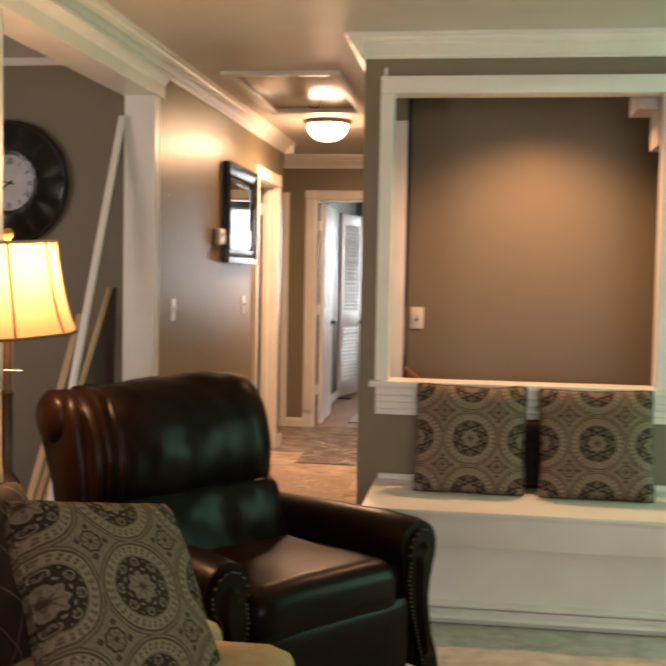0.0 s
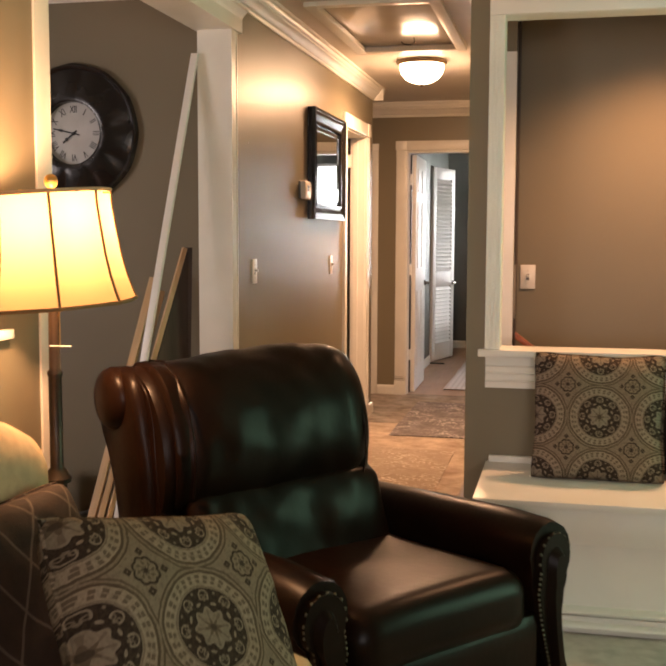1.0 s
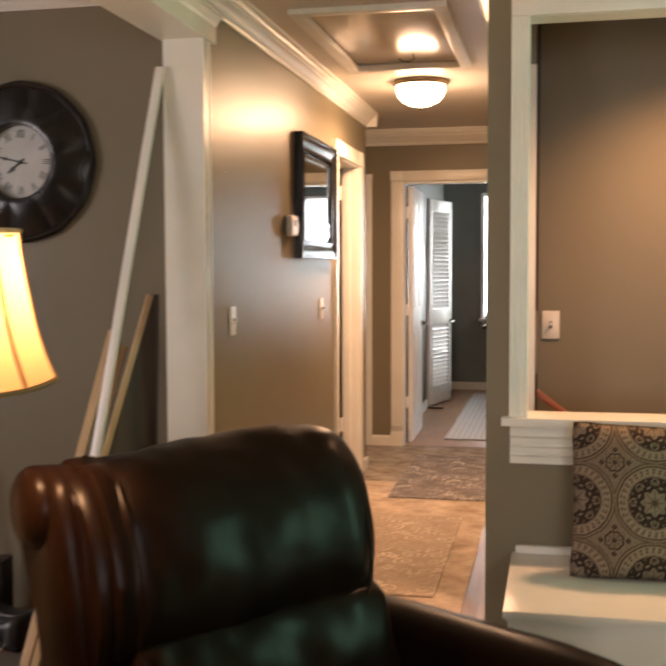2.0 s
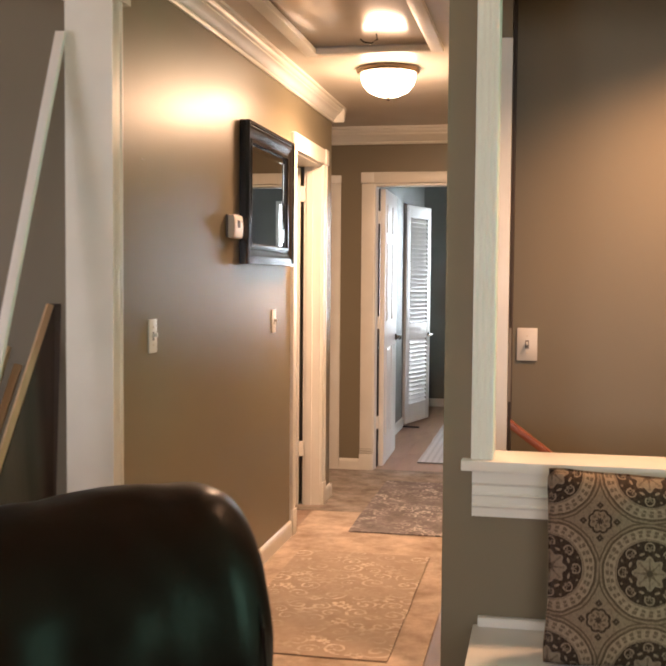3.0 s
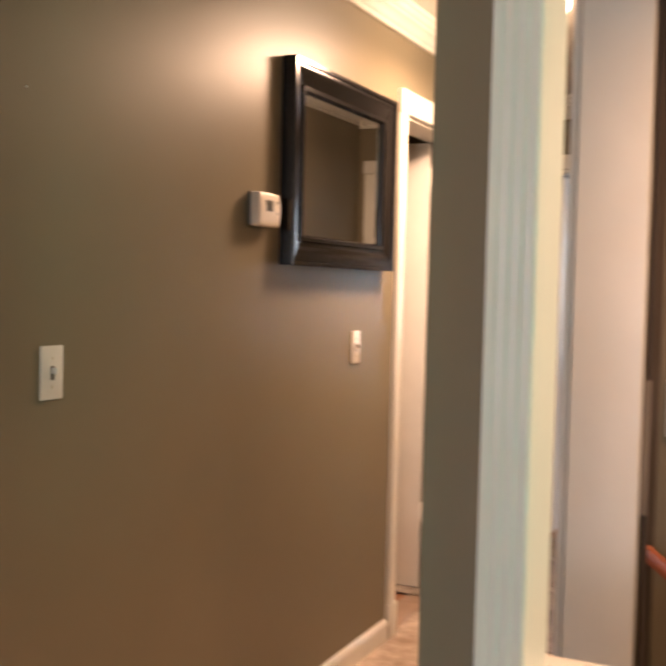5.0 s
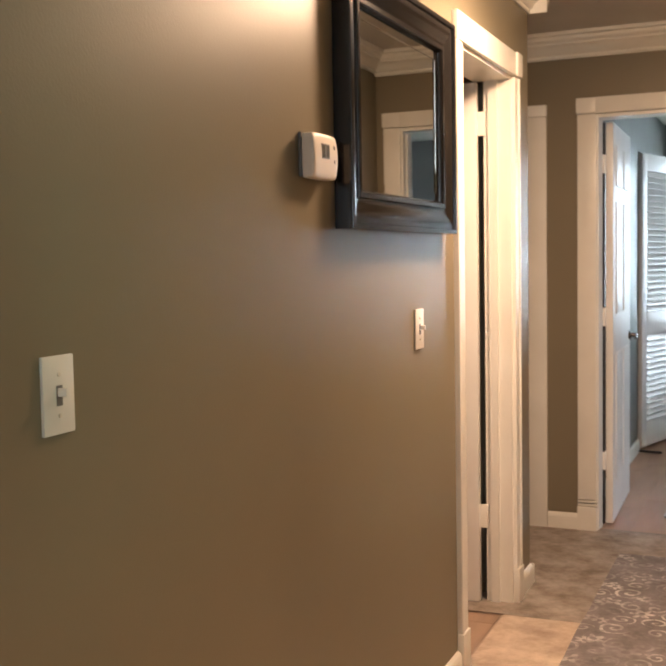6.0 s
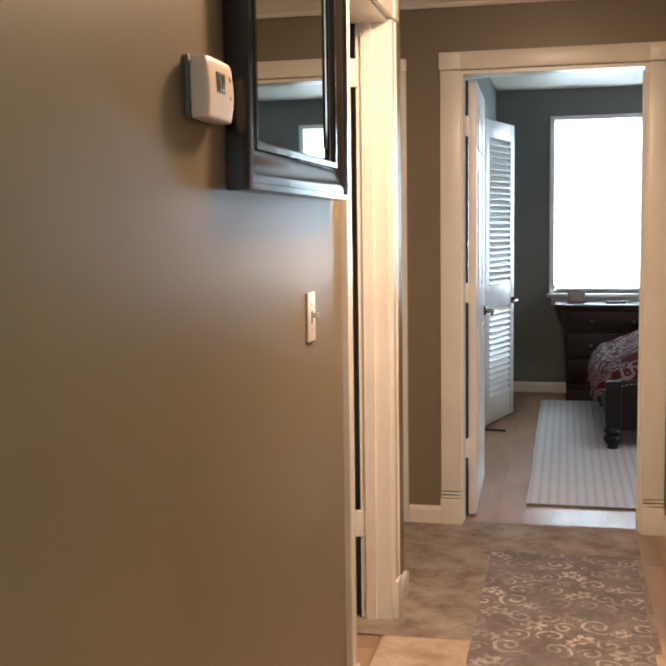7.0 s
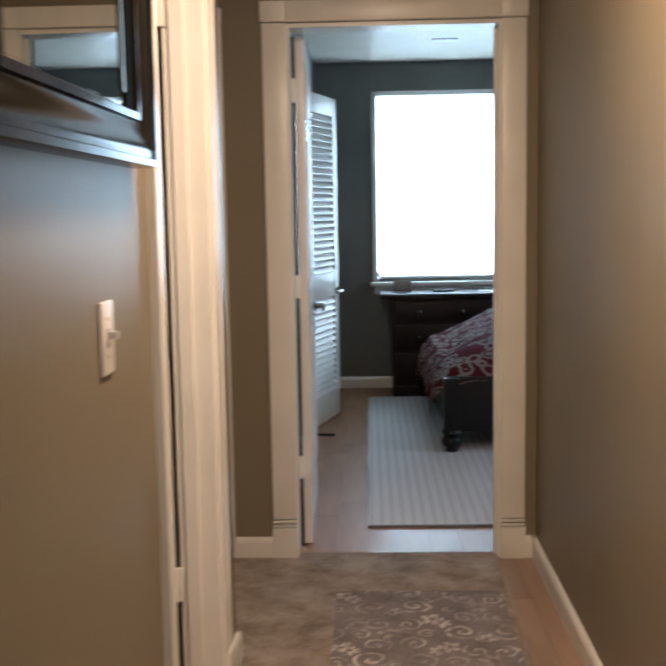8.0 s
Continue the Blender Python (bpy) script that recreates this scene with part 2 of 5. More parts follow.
    c = lay(c, n.f("LESS_THAN", length(x, y), 0.013), pale, 0.55)
    # soft eight-pointed star with a dark heart
    star = n.f("ADD", r, n.f("MULTIPLY", n.f("SINE", n.f("MULTIPLY_ADD", a, 8, 1.57)), -0.020))
    c = lay(c, n.f("LESS_THAN", star, 0.158), (0.215, 0.166, 0.120))
    c = lay(c, n.f("MULTIPLY", n.band(star, 0.05, 0.135), ticks(a, 8, 1.57, 0.75)), olive, 0.45)
    c = lay(c, n.f("LESS_THAN", star, 0.060), olive, 0.75)
    c = lay(c, n.f("LESS_THAN", r, 0.03), dark, 0.6)
    # small scalloped flower with four diamonds between the circles
    pet = n.f("ADD", q, n.f("MULTIPLY", n.f("ABSOLUTE", n.f("SINE", n.f("MULTIPLY", e, 4))), -0.016))
    c = lay(c, n.f("LESS_THAN", pet, 0.112), line)
    c = lay(c, n.f("LESS_THAN", pet, 0.090), ground)
    c = lay(c, n.f("MULTIPLY", n.band(pet, 0.045, 0.072), ticks(e, 8, 0.8, 0.1)), olive, 0.8)
    c = lay(c, n.f("LESS_THAN", n.f("ADD", q, n.f("MULTIPLY", n.f("SINE", n.f("MULTIPLY", e, 8)), 0.010)), 0.032), dark, 0.9)
    x, y = spoke(q, e, 4, 0.0, 0.168)
    diamond = n.f("ADD", n.f("ABSOLUTE", x), n.f("ABSOLUTE", y))
    c = lay(c, n.f("LESS_THAN", diamond, 0.040), line, 0.95)
    c = lay(c, n.f("LESS_THAN", diamond, 0.008), pale, 0.6)
    w = n.tex("ShaderNodeTexNoise", vec, 160, Detail=2.0)
    n.color(n.mix(n.f("MULTIPLY_ADD", w.outputs[0], 1.3, -0.52), c, mid))
    return m


def diamond_cloth():
    m = mat("brown_quilt", (0.05, 0.03, 0.02), 0.8, bump=0.3, bump_scale=300, spec=0.2)
    n = Nodes(m)
    vec, s = n.xyz()
    d1 = n.f("ABSOLUTE", n.f("SUBTRACT", n.f("FRACT", n.f("ADD", n.f("MULTIPLY", s[0], 9), n.f("MULTIPLY", s[2], 6))), 0.5))
    d2 = n.f("ABSOLUTE", n.f("SUBTRACT", n.f("FRACT", n.f("SUBTRACT", n.f("MULTIPLY", s[0], 9), n.f("MULTIPLY", s[2], 6))), 0.5))
    line = n.f("LESS_THAN", n.f("MINIMUM", d1, d2), 0.03)
    w = n.tex("ShaderNodeTexNoise", vec, 40, Detail=3.0)
    c = n.mix(w.outputs[0], (0.034, 0.020, 0.013), (0.018, 0.011, 0.008))
    n.color(n.mix(line, c, (0.085, 0.062, 0.046)))
    return m


def scroll_rug(name, ground, ground2, figure, seed):
    """Worn damask: mirrored pairs of scrolls, leaf rosettes and flecks on a mottled pile."""
    m = mat(name, ground, 0.95, bump=0.6, bump_scale=380, spec=0.1)
    n = Nodes(m)
    vec, s = n.xyz()
    warp = n.tex("ShaderNodeTexNoise", vec, 8, Detail=3.0)
    wsp = n.t.nodes.new("ShaderNodeSeparateXYZ")
    n.t.links.new(warp.outputs["Color"], wsp.inputs[0])
    x = n.f("ADD", s[0], n.f("MULTIPLY_ADD", wsp.outputs[0], 0.05, seed - 0.025))
    y = n.f("ADD", s[1], n.f("MULTIPLY_ADD", wsp.outputs[1], 0.05, seed * 0.7 - 0.025))
    # every second column starts half a repeat further on
    wide, high = 0.287, 0.42
    col = n.f("FLOOR", n.f("DIVIDE", x, wide))
    step = n.f("MULTIPLY", n.f("FLOORED_MODULO", col, 2.0), 0.5)
    u = n.f("MULTIPLY", n.f("ABSOLUTE", n.f("SUBTRACT", n.f("FRACT", n.f("DIVIDE", x, wide)), 0.5)), wide)
    v = n.f("MULTIPLY", n.f("FRACT", n.f("ADD", n.f("DIVIDE", y, high), step)), high)

    def polar(cu, cv):
        dx, dy = n.f("SUBTRACT", u, cu), n.f("SUBTRACT", v, cv)
        rad = n.f("SQRT", n.f("ADD", n.f("MULTIPLY", dx, dx), n.f("MULTIPLY", dy, dy)))
        return rad, n.f("ARCTAN2", dy, dx)

    def scroll(cu, cv, size, pitch, sense, phase):
        rad, ang = polar(cu, cv)
        g = n.f("FRACT", n.f("ADD", n.f("DIVIDE", rad, pitch), n.f("MULTIPLY_ADD", ang, sense / (2 * math.pi), phase)))
        return n.f("MULTIPLY", n.f("LESS_THAN", n.f("ABSOLUTE", n.f("SUBTRACT", g, 0.5)), 0.17), n.f("LESS_THAN", rad, size))

    def rosette(cu, cv, size, lobes):
        rad, ang = polar(cu, cv)
        edge = n.f("MULTIPLY_ADD", n.f("ABSOLUTE", n.f("COSINE", n.f("MULTIPLY", ang, lobes / 2))), size * 0.6, size * 0.4)
        return n.f("MULTIPLY", n.f("LESS_THAN", rad, edge), n.f("GREATER_THAN", rad, size * 0.28))
    shapes = [scroll(0.074, 0.075, 0.060, 0.037, 1, 0.2), scroll(0.058, 0.185, 0.050, 0.034, -1, 0.6), scroll(0.105, 0.262, 0.040, 0.030, 1, 0.0),
              scroll(0.045, 0.345, 0.046, 0.034, -1, 0.3), rosette(0.0, 0.275, 0.050, 6), rosette(0.0, 0.02, 0.034, 5), rosette(0.138, 0.14, 0.036, 7), rosette(0.125, 0.375, 0.040, 5)]
    fig = shapes[0]
    for k in shapes[1:]:
        fig = n.f("MAXIMUM", fig, k)
    no = n.tex("ShaderNodeTexNoise", vec, 7, Detail=9.0, Roughness=0.7)
    leaf = n.tex("ShaderNodeTexVoronoi", vec, 34, Randomness=1.0)
    fl = n.f("MULTIPLY", n.f("LESS_THAN", leaf.outputs["Distance"], 0.26), n.f("GREATER_THAN", no.outputs[0], 0.55))
    patch = n.tex("ShaderNodeTexNoise", vec, 3.4, Detail=4.0)
    scuff = n.tex("ShaderNodeTexNoise", vec, 38, Detail=4.0)
    worn = n.f("MULTIPLY", n.f("MAXIMUM", fig, n.f("MULTIPLY", fl, 0.6)), n.f("MAXIMUM", n.f("MULTIPLY_ADD", patch.outputs[0], 4.5, -1.75), 0.10))
    worn = n.f("MULTIPLY", worn, n.f("MINIMUM", n.f("MAXIMUM", n.f("MULTIPLY_ADD", scuff.outputs[0], 4.0, -1.2), 0.15), 1.0))
    c = n.mix(n.f("MINIMUM", n.f("MAXIMUM", n.f("MULTIPLY_ADD", no.outputs[0], 3.0, -1.0), 0.0), 1.0), ground, ground2)
    n.color(n.mix(n.f("MINIMUM", worn, 0.9), c, figure))
    return m


def stripe_rug():
    m = mat("striped_flatweave", (0.6, 0.6, 0.57), 0.95, bump=0.5, bump_scale=350, spec=0.1)
    n = Nodes(m)
    vec, s = n.xyz()
    d = n.f("ABSOLUTE", n.f("SUBTRACT", n.f("FRACT", n.f("MULTIPLY", s[0], 22)), 0.5))
    no = n.tex("ShaderNodeTexNoise", vec, 30, Detail=4.0)
    st = n.f("MULTIPLY", n.f("LESS_THAN", d, 0.2), n.f("MULTIPLY_ADD", no.outputs[0], 0.8, 0.2))
    n.color(n.mix(st, (0.60, 0.595, 0.60), (0.45, 0.445, 0.45)))
    return m


def floral_cloth():
    m = mat("red_floral_cotton", (0.2, 0.03, 0.04), 0.85, bump=0.3, bump_scale=60, spec=0.2)
    n = Nodes(m)
    vec, s = n.xyz()
    vo = n.tex("ShaderNodeTexVoronoi", vec, 11, Randomness=0.9)
    no = n.tex("ShaderNodeTexNoise", vec, 14, Detail=4.0)
    d = n.f("ADD", vo.outputs["Distance"], n.f("MULTIPLY", no.outputs[0], 0.35))
    ring = n.f("SINE", n.f("MULTIPLY", d, 22))
    fig = n.f("MULTIPLY", n.f("GREATER_THAN", ring, -0.05), n.f("LESS_THAN", d, 0.74))
    c = n.mix(no.outputs[0], (0.150, 0.020, 0.024), (0.100, 0.014, 0.017))
    n.color(n.mix(fig, c, (0.40, 0.31, 0.27)))
    return m


MEDALLION, QUILT, FLORAL, STRIPES = medallion_cloth(), diamond_cloth(), floral_cloth(), stripe_rug()
RUG_A = scroll_rug("tan_scroll_pile", (0.46, 0.37, 0.29), (0.36, 0.28, 0.215), (0.72, 0.63, 0.53), 3.1)
RUG_B = scroll_rug("grey_scroll_pile", (0.155, 0.134, 0.134), (0.295, 0.268, 0.268), (0.66, 0.60, 0.56), 7.7)


# ---- building helpers ----
def boxes(*specs, bevel=0.0):
    """One bmesh of boxes, each x0, x1, y0, y1, z0, z1."""
    bm = bmesh.new()
    for x0, x1, y0, y1, z0, z1 in specs:
        m = Matrix.Translation(((x0 + x1) / 2, (y0 + y1) / 2, (z0 + z1) / 2)) @ Matrix.Diagonal((x1 - x0, y1 - y0, z1 - z0, 1))
        bmesh.ops.create_cube(bm, size=1, matrix=m)
    if bevel:
        bmesh.ops.bevel(bm, geom=bm.edges[:], offset=bevel, segments=2, affect="EDGES", profile=0.6, clamp_overlap=True)
    return bm


def link_mesh(name, bm, material, smooth=False):
    me = bpy.data.meshes.new(name)
    bmesh.ops.recalc_face_normals(bm, faces=bm.faces)
    bm.to_mesh(me)
    bm.free()
    me.materials.append(material)
    if smooth:
        me.shade_smooth()
        me.set_sharp_from_angle(angle=radians(42))
    return new(name, me)


def part(name, bm, material, parent, label="", m=None, smooth=True):
    ob = link_mesh(name, bm, material, smooth)
    ob.parent = parent
    if m is not None:
        ob.matrix_basis = m
    return tagged(ob, label)


def thing(name, label, category, m=None, group=""):
    ob = new(name)
    ob.empty_display_size = 0.1
    ob.matrix_basis = m or Matrix()
    return tagged(ob, label, category, group)


def solo(name, bm, material, label, category, m=None, group="", smooth=True):
    ob = link_mesh(name, bm, material, smooth)
    if m is not None:
        ob.matrix_basis = m
    return tagged(ob, label, category, group)


def structure(name, bm, material, label, category="wall", smooth=False):
    return tagged(link_mesh(name, bm, material, smooth), label, category, kind="structure")


def sweep(profile, start, end, out, up=(0, 0, 1), bm=None):
    """A profile of (out, up) corners drawn from start to end; out is the way off the wall."""
    bm = bm or bmesh.new()
    o, u = Vector(out), Vector(up)
    rings = [[bm.verts.new(Vector(p) + o * a + u * b) for a, b in profile] for p in (start, end)]
    n = len(profile)
    for i in range(n):
        bm.faces.new((rings[0][i], rings[0][(i + 1) % n], rings[1][(i + 1) % n], rings[1][i]))
    bm.faces.new(rings[0])
    bm.faces.new(rings[1][::-1])
    return bm


def lathe(profile, n=24, bm=None, centre=(0, 0, 0), lobes=None):
    """Turned shape from (radius, z) pairs about the z axis."""
    bm = bm or bmesh.new()
    rings = []
    for r, z in profile:
        ring = []
        for i in range(n):
            a = 2 * math.pi * i / n
            k = lobes(a) if lobes else 1.0
            ring.append(bm.verts.new((centre[0] + r * k * math.cos(a), centre[1] + r * k * math.sin(a), centre[2] + z)))
        rings.append(ring)
    for p, q in zip(rings, rings[1:]):
        for i in range(n):
            bm.faces.new((p[i], p[(i + 1) % n], q[(i + 1) % n], q[i]))
    for ring in (rings[0], rings[-1]):
        if profile[rings.index(ring)][0] > 1e-5:
            bm.faces.new(ring)
    return bm


def tube(points, r, n=10, bm=None):
    bm = bm or bmesh.new()
    pts = [Vector(p) for p in points]
    rings = []
    for i, p in enumerate(pts):
        d = (pts[min(i + 1, len(pts) - 1)] - pts[max(i - 1, 0)]).normalized()
        side = d.cross(Vector((0, 0, 1)) if abs(d.z) < 0.9 else Vector((1, 0, 0))).normalized()
        top = side.cross(d)
        rings.append([bm.verts.new(p + (side * math.cos(2 * math.pi * k / n) + top * math.sin(2 * math.pi * k / n)) * r) for k in range(n)])
    for p, q in zip(rings, rings[1:]):
        for k in range(n):
            bm.faces.new((p[k], p[(k + 1) % n], q[(k + 1) % n], q[k]))
    bm.faces.new(rings[0])
    bm.faces.new(rings[-1][::-1])
    return bm


def soft_box(sx, sy, sz, r, cuts=10, shape=None, centre=(0, 0, 0)):
    """A padded box with rounded edges, shaped further by shape(v)."""
    bm = bmesh.new()
    bmesh.ops.create_cube(bm, size=2)
    bmesh.ops.subdivide_edges(bm, edges=bm.edges[:], cuts=cuts, use_grid_fill=True)
    half = Vector((sx / 2, sy / 2, sz / 2))
    for v in bm.verts:
        p = Vector((v.co.x * half.x, v.co.y * half.y, v.co.z * half.z))
        inner = Vector([max(-h + r, min(h - r, c)) if h > r else 0 for c, h in zip(p, half)])
        d = p - inner
        if d.length > 1e-6:
            p = inner + d.normalized() * min(r, max(abs(d.x), abs(d.y), abs(d.z)))
        if shape:
            p = shape(p)
        v.co = p + Vector(centre)
    return bm


def cushion_edge(u, v, seed):
    """Outline of a stuffed square, drawn in along the sides and a little uneven."""
    x = u * (1 - 0.055 * (1 - v * v) * abs(u) ** 3) + 0.022 * noise.noise(Vector((v * 1.6, seed, 3 + u)))
    z = v * (1 - 0.055 * (1 - u * u) * abs(v) ** 3) + 0.022 * noise.noise(Vector((u * 1.6, seed, 8 + v)))
    k = max(0.0, abs(u) + abs(v) - 1.82) / 0.18
    return x * (1 - 0.025 * k), z * (1 - 0.025 * k)


def pillow(w, h, d, cuts=14, seed=0.0):
    """A stuffed square cushion standing in the xz plane, with drawn-out corners."""
    bm = bmesh.new()
    n = cuts
    for sgn in (-1, 1):
        grid = []
        for i in range(n + 1):
            row = []
            for j in range(n + 1):
                u, v = 2 * i / n - 1, 2 * j / n - 1
                full = max(0.0, (1 - u ** 4)) ** 0.5 * max(0.0, (1 - v ** 4)) ** 0.5
                wob = (noise.noise(Vector((u * 1.7 + seed, v * 1.7, sgn))) * 0.014 + noise.noise(Vector((u * 5 + seed, v * 5, sgn))) * 0.005) * full
                x, z = cushion_edge(u, v, seed)
                row.append(bm.verts.new((x * w / 2, sgn * (d / 2 * full ** 0.8 + wob), z * h / 2)))
            grid.append(row)
        for i in range(n):
            for j in range(n):
                bm.faces.new((grid[i][j], grid[i + 1][j], grid[i + 1][j + 1], grid[i][j + 1]))
    bmesh.ops.remove_doubles(bm, verts=bm.verts[:], dist=0.0005)
    return bm


def piping_loop(w, h, r, seed=0.0):
    pts = []
    n = 18
    for k in range(4 * n + 1):
        s, q = divmod(k, n)
        u = 2 * q / n - 1
        x, z = cushion_edge(*[(u, -1), (1, u), (-u, 1), (-1, -u)][s % 4], seed)
        pts.append((x * w / 2, 0, z * h / 2))
    return tube(pts, r, 6)


# ---- large structure ----
W = -0.14
# left wall of living room and hall: wide cased opening y 2.98..4.54, bathroom doorway y 6.93..7.60
structure("wall_west", boxes(
    (W, 0, -3.0, 2.91, 0, CEIL), (W, 0, 2.91, 4.58, 2.23, CEIL), (W, 0, 4.58, 6.92, 0, CEIL),
    (W, 0, 6.92, 7.61, 2.04, CEIL), (-0.098, 0, 7.61, 7.88, 0, CEIL), (W, -0.098, 7.69, 7.88, 0, CEIL)), WALL, "taupe satin-painted plaster wall with a wide cased opening")
# end wall of the hall with the bedroom doorway and a closet doorway
structure("wall_north", boxes(
    (-2.2, -0.90, 8.80, 8.92, 0, CEIL), (-0.90, -0.21, 8.80, 8.92, 2.04, CEIL), (-0.21, 0.110, 8.80, 8.92, 0, CEIL),
    (0.110, 0.92, 8.80, 8.92, 2.03, CEIL), (0.92, 3.7, 8.80, 8.92, 0, CEIL)), WALL, "taupe painted end wall of the hall")
structure("wall_hall_east", boxes((1.045, 1.19, 5.30, 8.80, 0, CEIL)), WALL, "taupe painted hall wall beyond the stairs")
structure("wall_stair_north", boxes((1.19, 4.4, 5.26, 5.36, -2.6, CEIL), (1.1785, 1.19, 5.26, 5.295, -2.6, CEIL)), WALL, "taupe painted stairwell wall lit from above")
structure("wall_stair_east", boxes((4.4, 4.5, 4.46, 5.36, -2.6, CEIL)), WALL, "taupe painted stairwell end wall")
# knee wall with the pass-through opening x 1.172..2.33, z 0.89..2.16
structure("wall_knee", boxes(
    (1.04, 1.160, 4.32, 4.41, 0, CEIL), (1.160, 2.34, 4.32, 4.41, 0, 0.862), (1.160, 2.34, 4.32, 4.41, 2.172, CEIL),
    (2.34, 4.4, 4.32, 4.41, 0, CEIL)), WALL, "taupe knee wall with a trimmed pass-through opening")
structure("wall_stair_below", boxes((1.09, 4.4, 4.32, 4.46, -2.6, -0.1), (1.04, 1.09, 4.32, 5.36, -2.6, -0.1)), WALL, "taupe wall below the floor in the stairwell")
# living room, east wall with a window y 0.5..2.5
structure("wall_east", boxes(
    (4.4, 4.52, -3.0, 2.9, 0, CEIL), (4.4, 4.52, 4.1, 4.46, 0, CEIL), (4.4, 4.52, 2.9, 4.1, 0, 0.25), (4.4, 4.52, 2.9, 4.1, 2.1, CEIL)), WALL, "taupe painted living room wall with a window")
structure("wall_south", boxes((W, 1.7, -3.12, -3.0, 0, CEIL), (3.5, 4.52, -3.12, -3.0, 0, CEIL), (1.7, 3.5, -3.12, -3.0, 0, 0.8), (1.7, 3.5, -3.12, -3.0, 2.1, CEIL)), WALL, "taupe painted living room back wall")
# room with the clock
structure("wall_clock_room", boxes((-3.4, W, 4.72, 4.84, 0, CEIL)), WALL, "grey taupe painted wall with a round clock")
structure("wall_clock_room_far", boxes((-3.5, -3.4, -3.0, 1.4, 0, CEIL), (-3.5, -3.4, 2.6, 7.68, 0, CEIL), (-3.5, -3.4, 1.4, 2.6, 0, 0.7), (-3.5, -3.4, 1.4, 2.6, 2.0, CEIL), (-3.4, W, -3.12, -3.0, 0, CEIL)), WALL, "taupe painted far wall")
# room behind the open door, side hall
structure("wall_side_hall", boxes((-2.2, W, 7.68, 7.88, 0, CEIL), (-2.3, -2.2, 7.57, 8.92, 0, CEIL)), WALL, "taupe painted wall of the side hall")
# bedroom
structure("wall_bedroom_west", boxes((-0.07, 0.03, 8.92, 11.05, 0, CEIL), (-0.07, 0.03, 11.05, 11.66, 2.06, CEIL), (-0.07, 0.03, 11.66, 12.68, 0, CEIL)), BEDWALL, "slate painted bedroom wall with a closet opening")
structure("wall_bedroom_south", boxes((-0.07, 0.105, 8.922, 8.93, 0, CEIL), (0.93, 3.6, 8.922, 8.93, 0, CEIL), (0.105, 0.93, 8.922, 8.93, 2.04, CEIL)), BEDWALL, "slate paint on the bedroom side of the wall")
structure("wall_bedroom_north", boxes(
    (-0.8, 0.486, 12.68, 12.80, 0, CEIL), (0.486, 1.60, 12.68, 12.80, 0, 0.83), (0.486, 1.60, 12.68, 12.80, 2.17, CEIL), (1.60, 3.7, 12.68, 12.80, 0, CEIL)), BEDWALL, "slate painted bedroom window wall")
structure("wall_bedroom_east", boxes((3.6, 3.7, 8.92, 9.3, 0, CEIL), (3.6, 3.7, 10.2, 12.68, 0, CEIL), (3.6, 3.7, 9.3, 10.2, 0, 0.8), (3.6, 3.7, 9.3, 10.2, 2.1, CEIL)), BEDWALL, "slate painted bedroom wall")
structure("wall_closet", boxes((-0.80, -0.70, 9.0, 12.68, 0, CEIL), (-0.7, -0.07, 9.0, 9.1, 0, CEIL)), BEDWALL, "slate painted closet wall")

# ceiling, with the hatch opening cut out over the hall
HX0, HX1, HY0, HY1 = 0.235, 0.785, 5.11, 6.32
structure("ceiling", boxes(
    (-3.5, 4.52, -3.12, HY0, CEIL, CEIL + 0.1), (-3.5, HX0, HY0, HY1, CEIL, CEIL + 0.1), (HX1, 4.52, HY0, HY1, CEIL, CEIL + 0.1),
    (-3.5, 4.52, HY1, 12.80, CEIL, CEIL + 0.1)), CEILING, "cream painted plaster ceiling", "ceiling")

# floors
structure("floor", boxes((W, 4.52, -3.12, 4.46, -0.1, 0)), CARPET, "beige living room carpet", "floor")
structure("floor_hall", boxes((W, 1.045, 4.46, 8.86, -0.1, -0.012)), GAP, "floor under the hall planks", "floor")
structure("floor_clock_room", boxes((-3.4, W, -3.0, 4.72, -0.1, -0.004), (-3.4, W, 4.84, 7.57, -0.1, -0.004), (-2.2, W, 7.57, 8.92, -0.1, -0.004)), REDWOOD, "orange stained wood floor", "floor")
structure("floor_bedroom", boxes((-0.8, 3.6, 8.86, 12.68, -0.1, -0.012)), GAP, "floor under the bedroom planks", "floor")

# crown moulding
CROWN = [(0, 0), (0.012, 0), (0.017, 0.010), (0.014, 0.019), (0.027, 0.025), (0.034, 0.040), (0.050, 0.056), (0.063, 0.063), (0.063, 0.072), (0.074, 0.076), (0.082, 0.088), (0.082, 0.097), (0.098, 0.102), (0.098, 0.118), (0, 0.118)]


def crown(name, start, end, out, k=1.0):
    z = CEIL - 0.119 * k
    structure(name, sweep([(a * k, b * k) for a, b in CROWN], (*start, z), (*end, z), (*out, 0)), TRIM, "cream painted crown moulding", "moulding", True)


crown("crown_moulding_west", (0, -3.0), (0, 7.88), (1, 0), 0.80)
crown("crown_moulding_north", (-2.2, 8.80), (1.045, 8.80), (0, -1), 0.98)
crown("crown_moulding_knee", (1.04, 4.32), (4.4, 4.32), (0, -1), 0.86)
structure("stair_header", boxes((1.045, 1.14, 4.412, 5.11, 2.35, CEIL)), WALL, "taupe painted header over the stair opening", "header")
crown("crown_moulding_post", (1.04, 4.236), (1.04, 5.30), (-1, 0), 0.86)
crown("crown_moulding_hall_east", (1.045, 5.30), (1.045, 8.80), (-1, 0), 0.86)
crown("crown_moulding_side_hall", (-2.2, 7.88), (0.078, 7.88), (0, 1), 0.80)
crown("crown_moulding_clock_room", (-3.4, 4.72), (W, 4.72), (0, -1), 0.28)
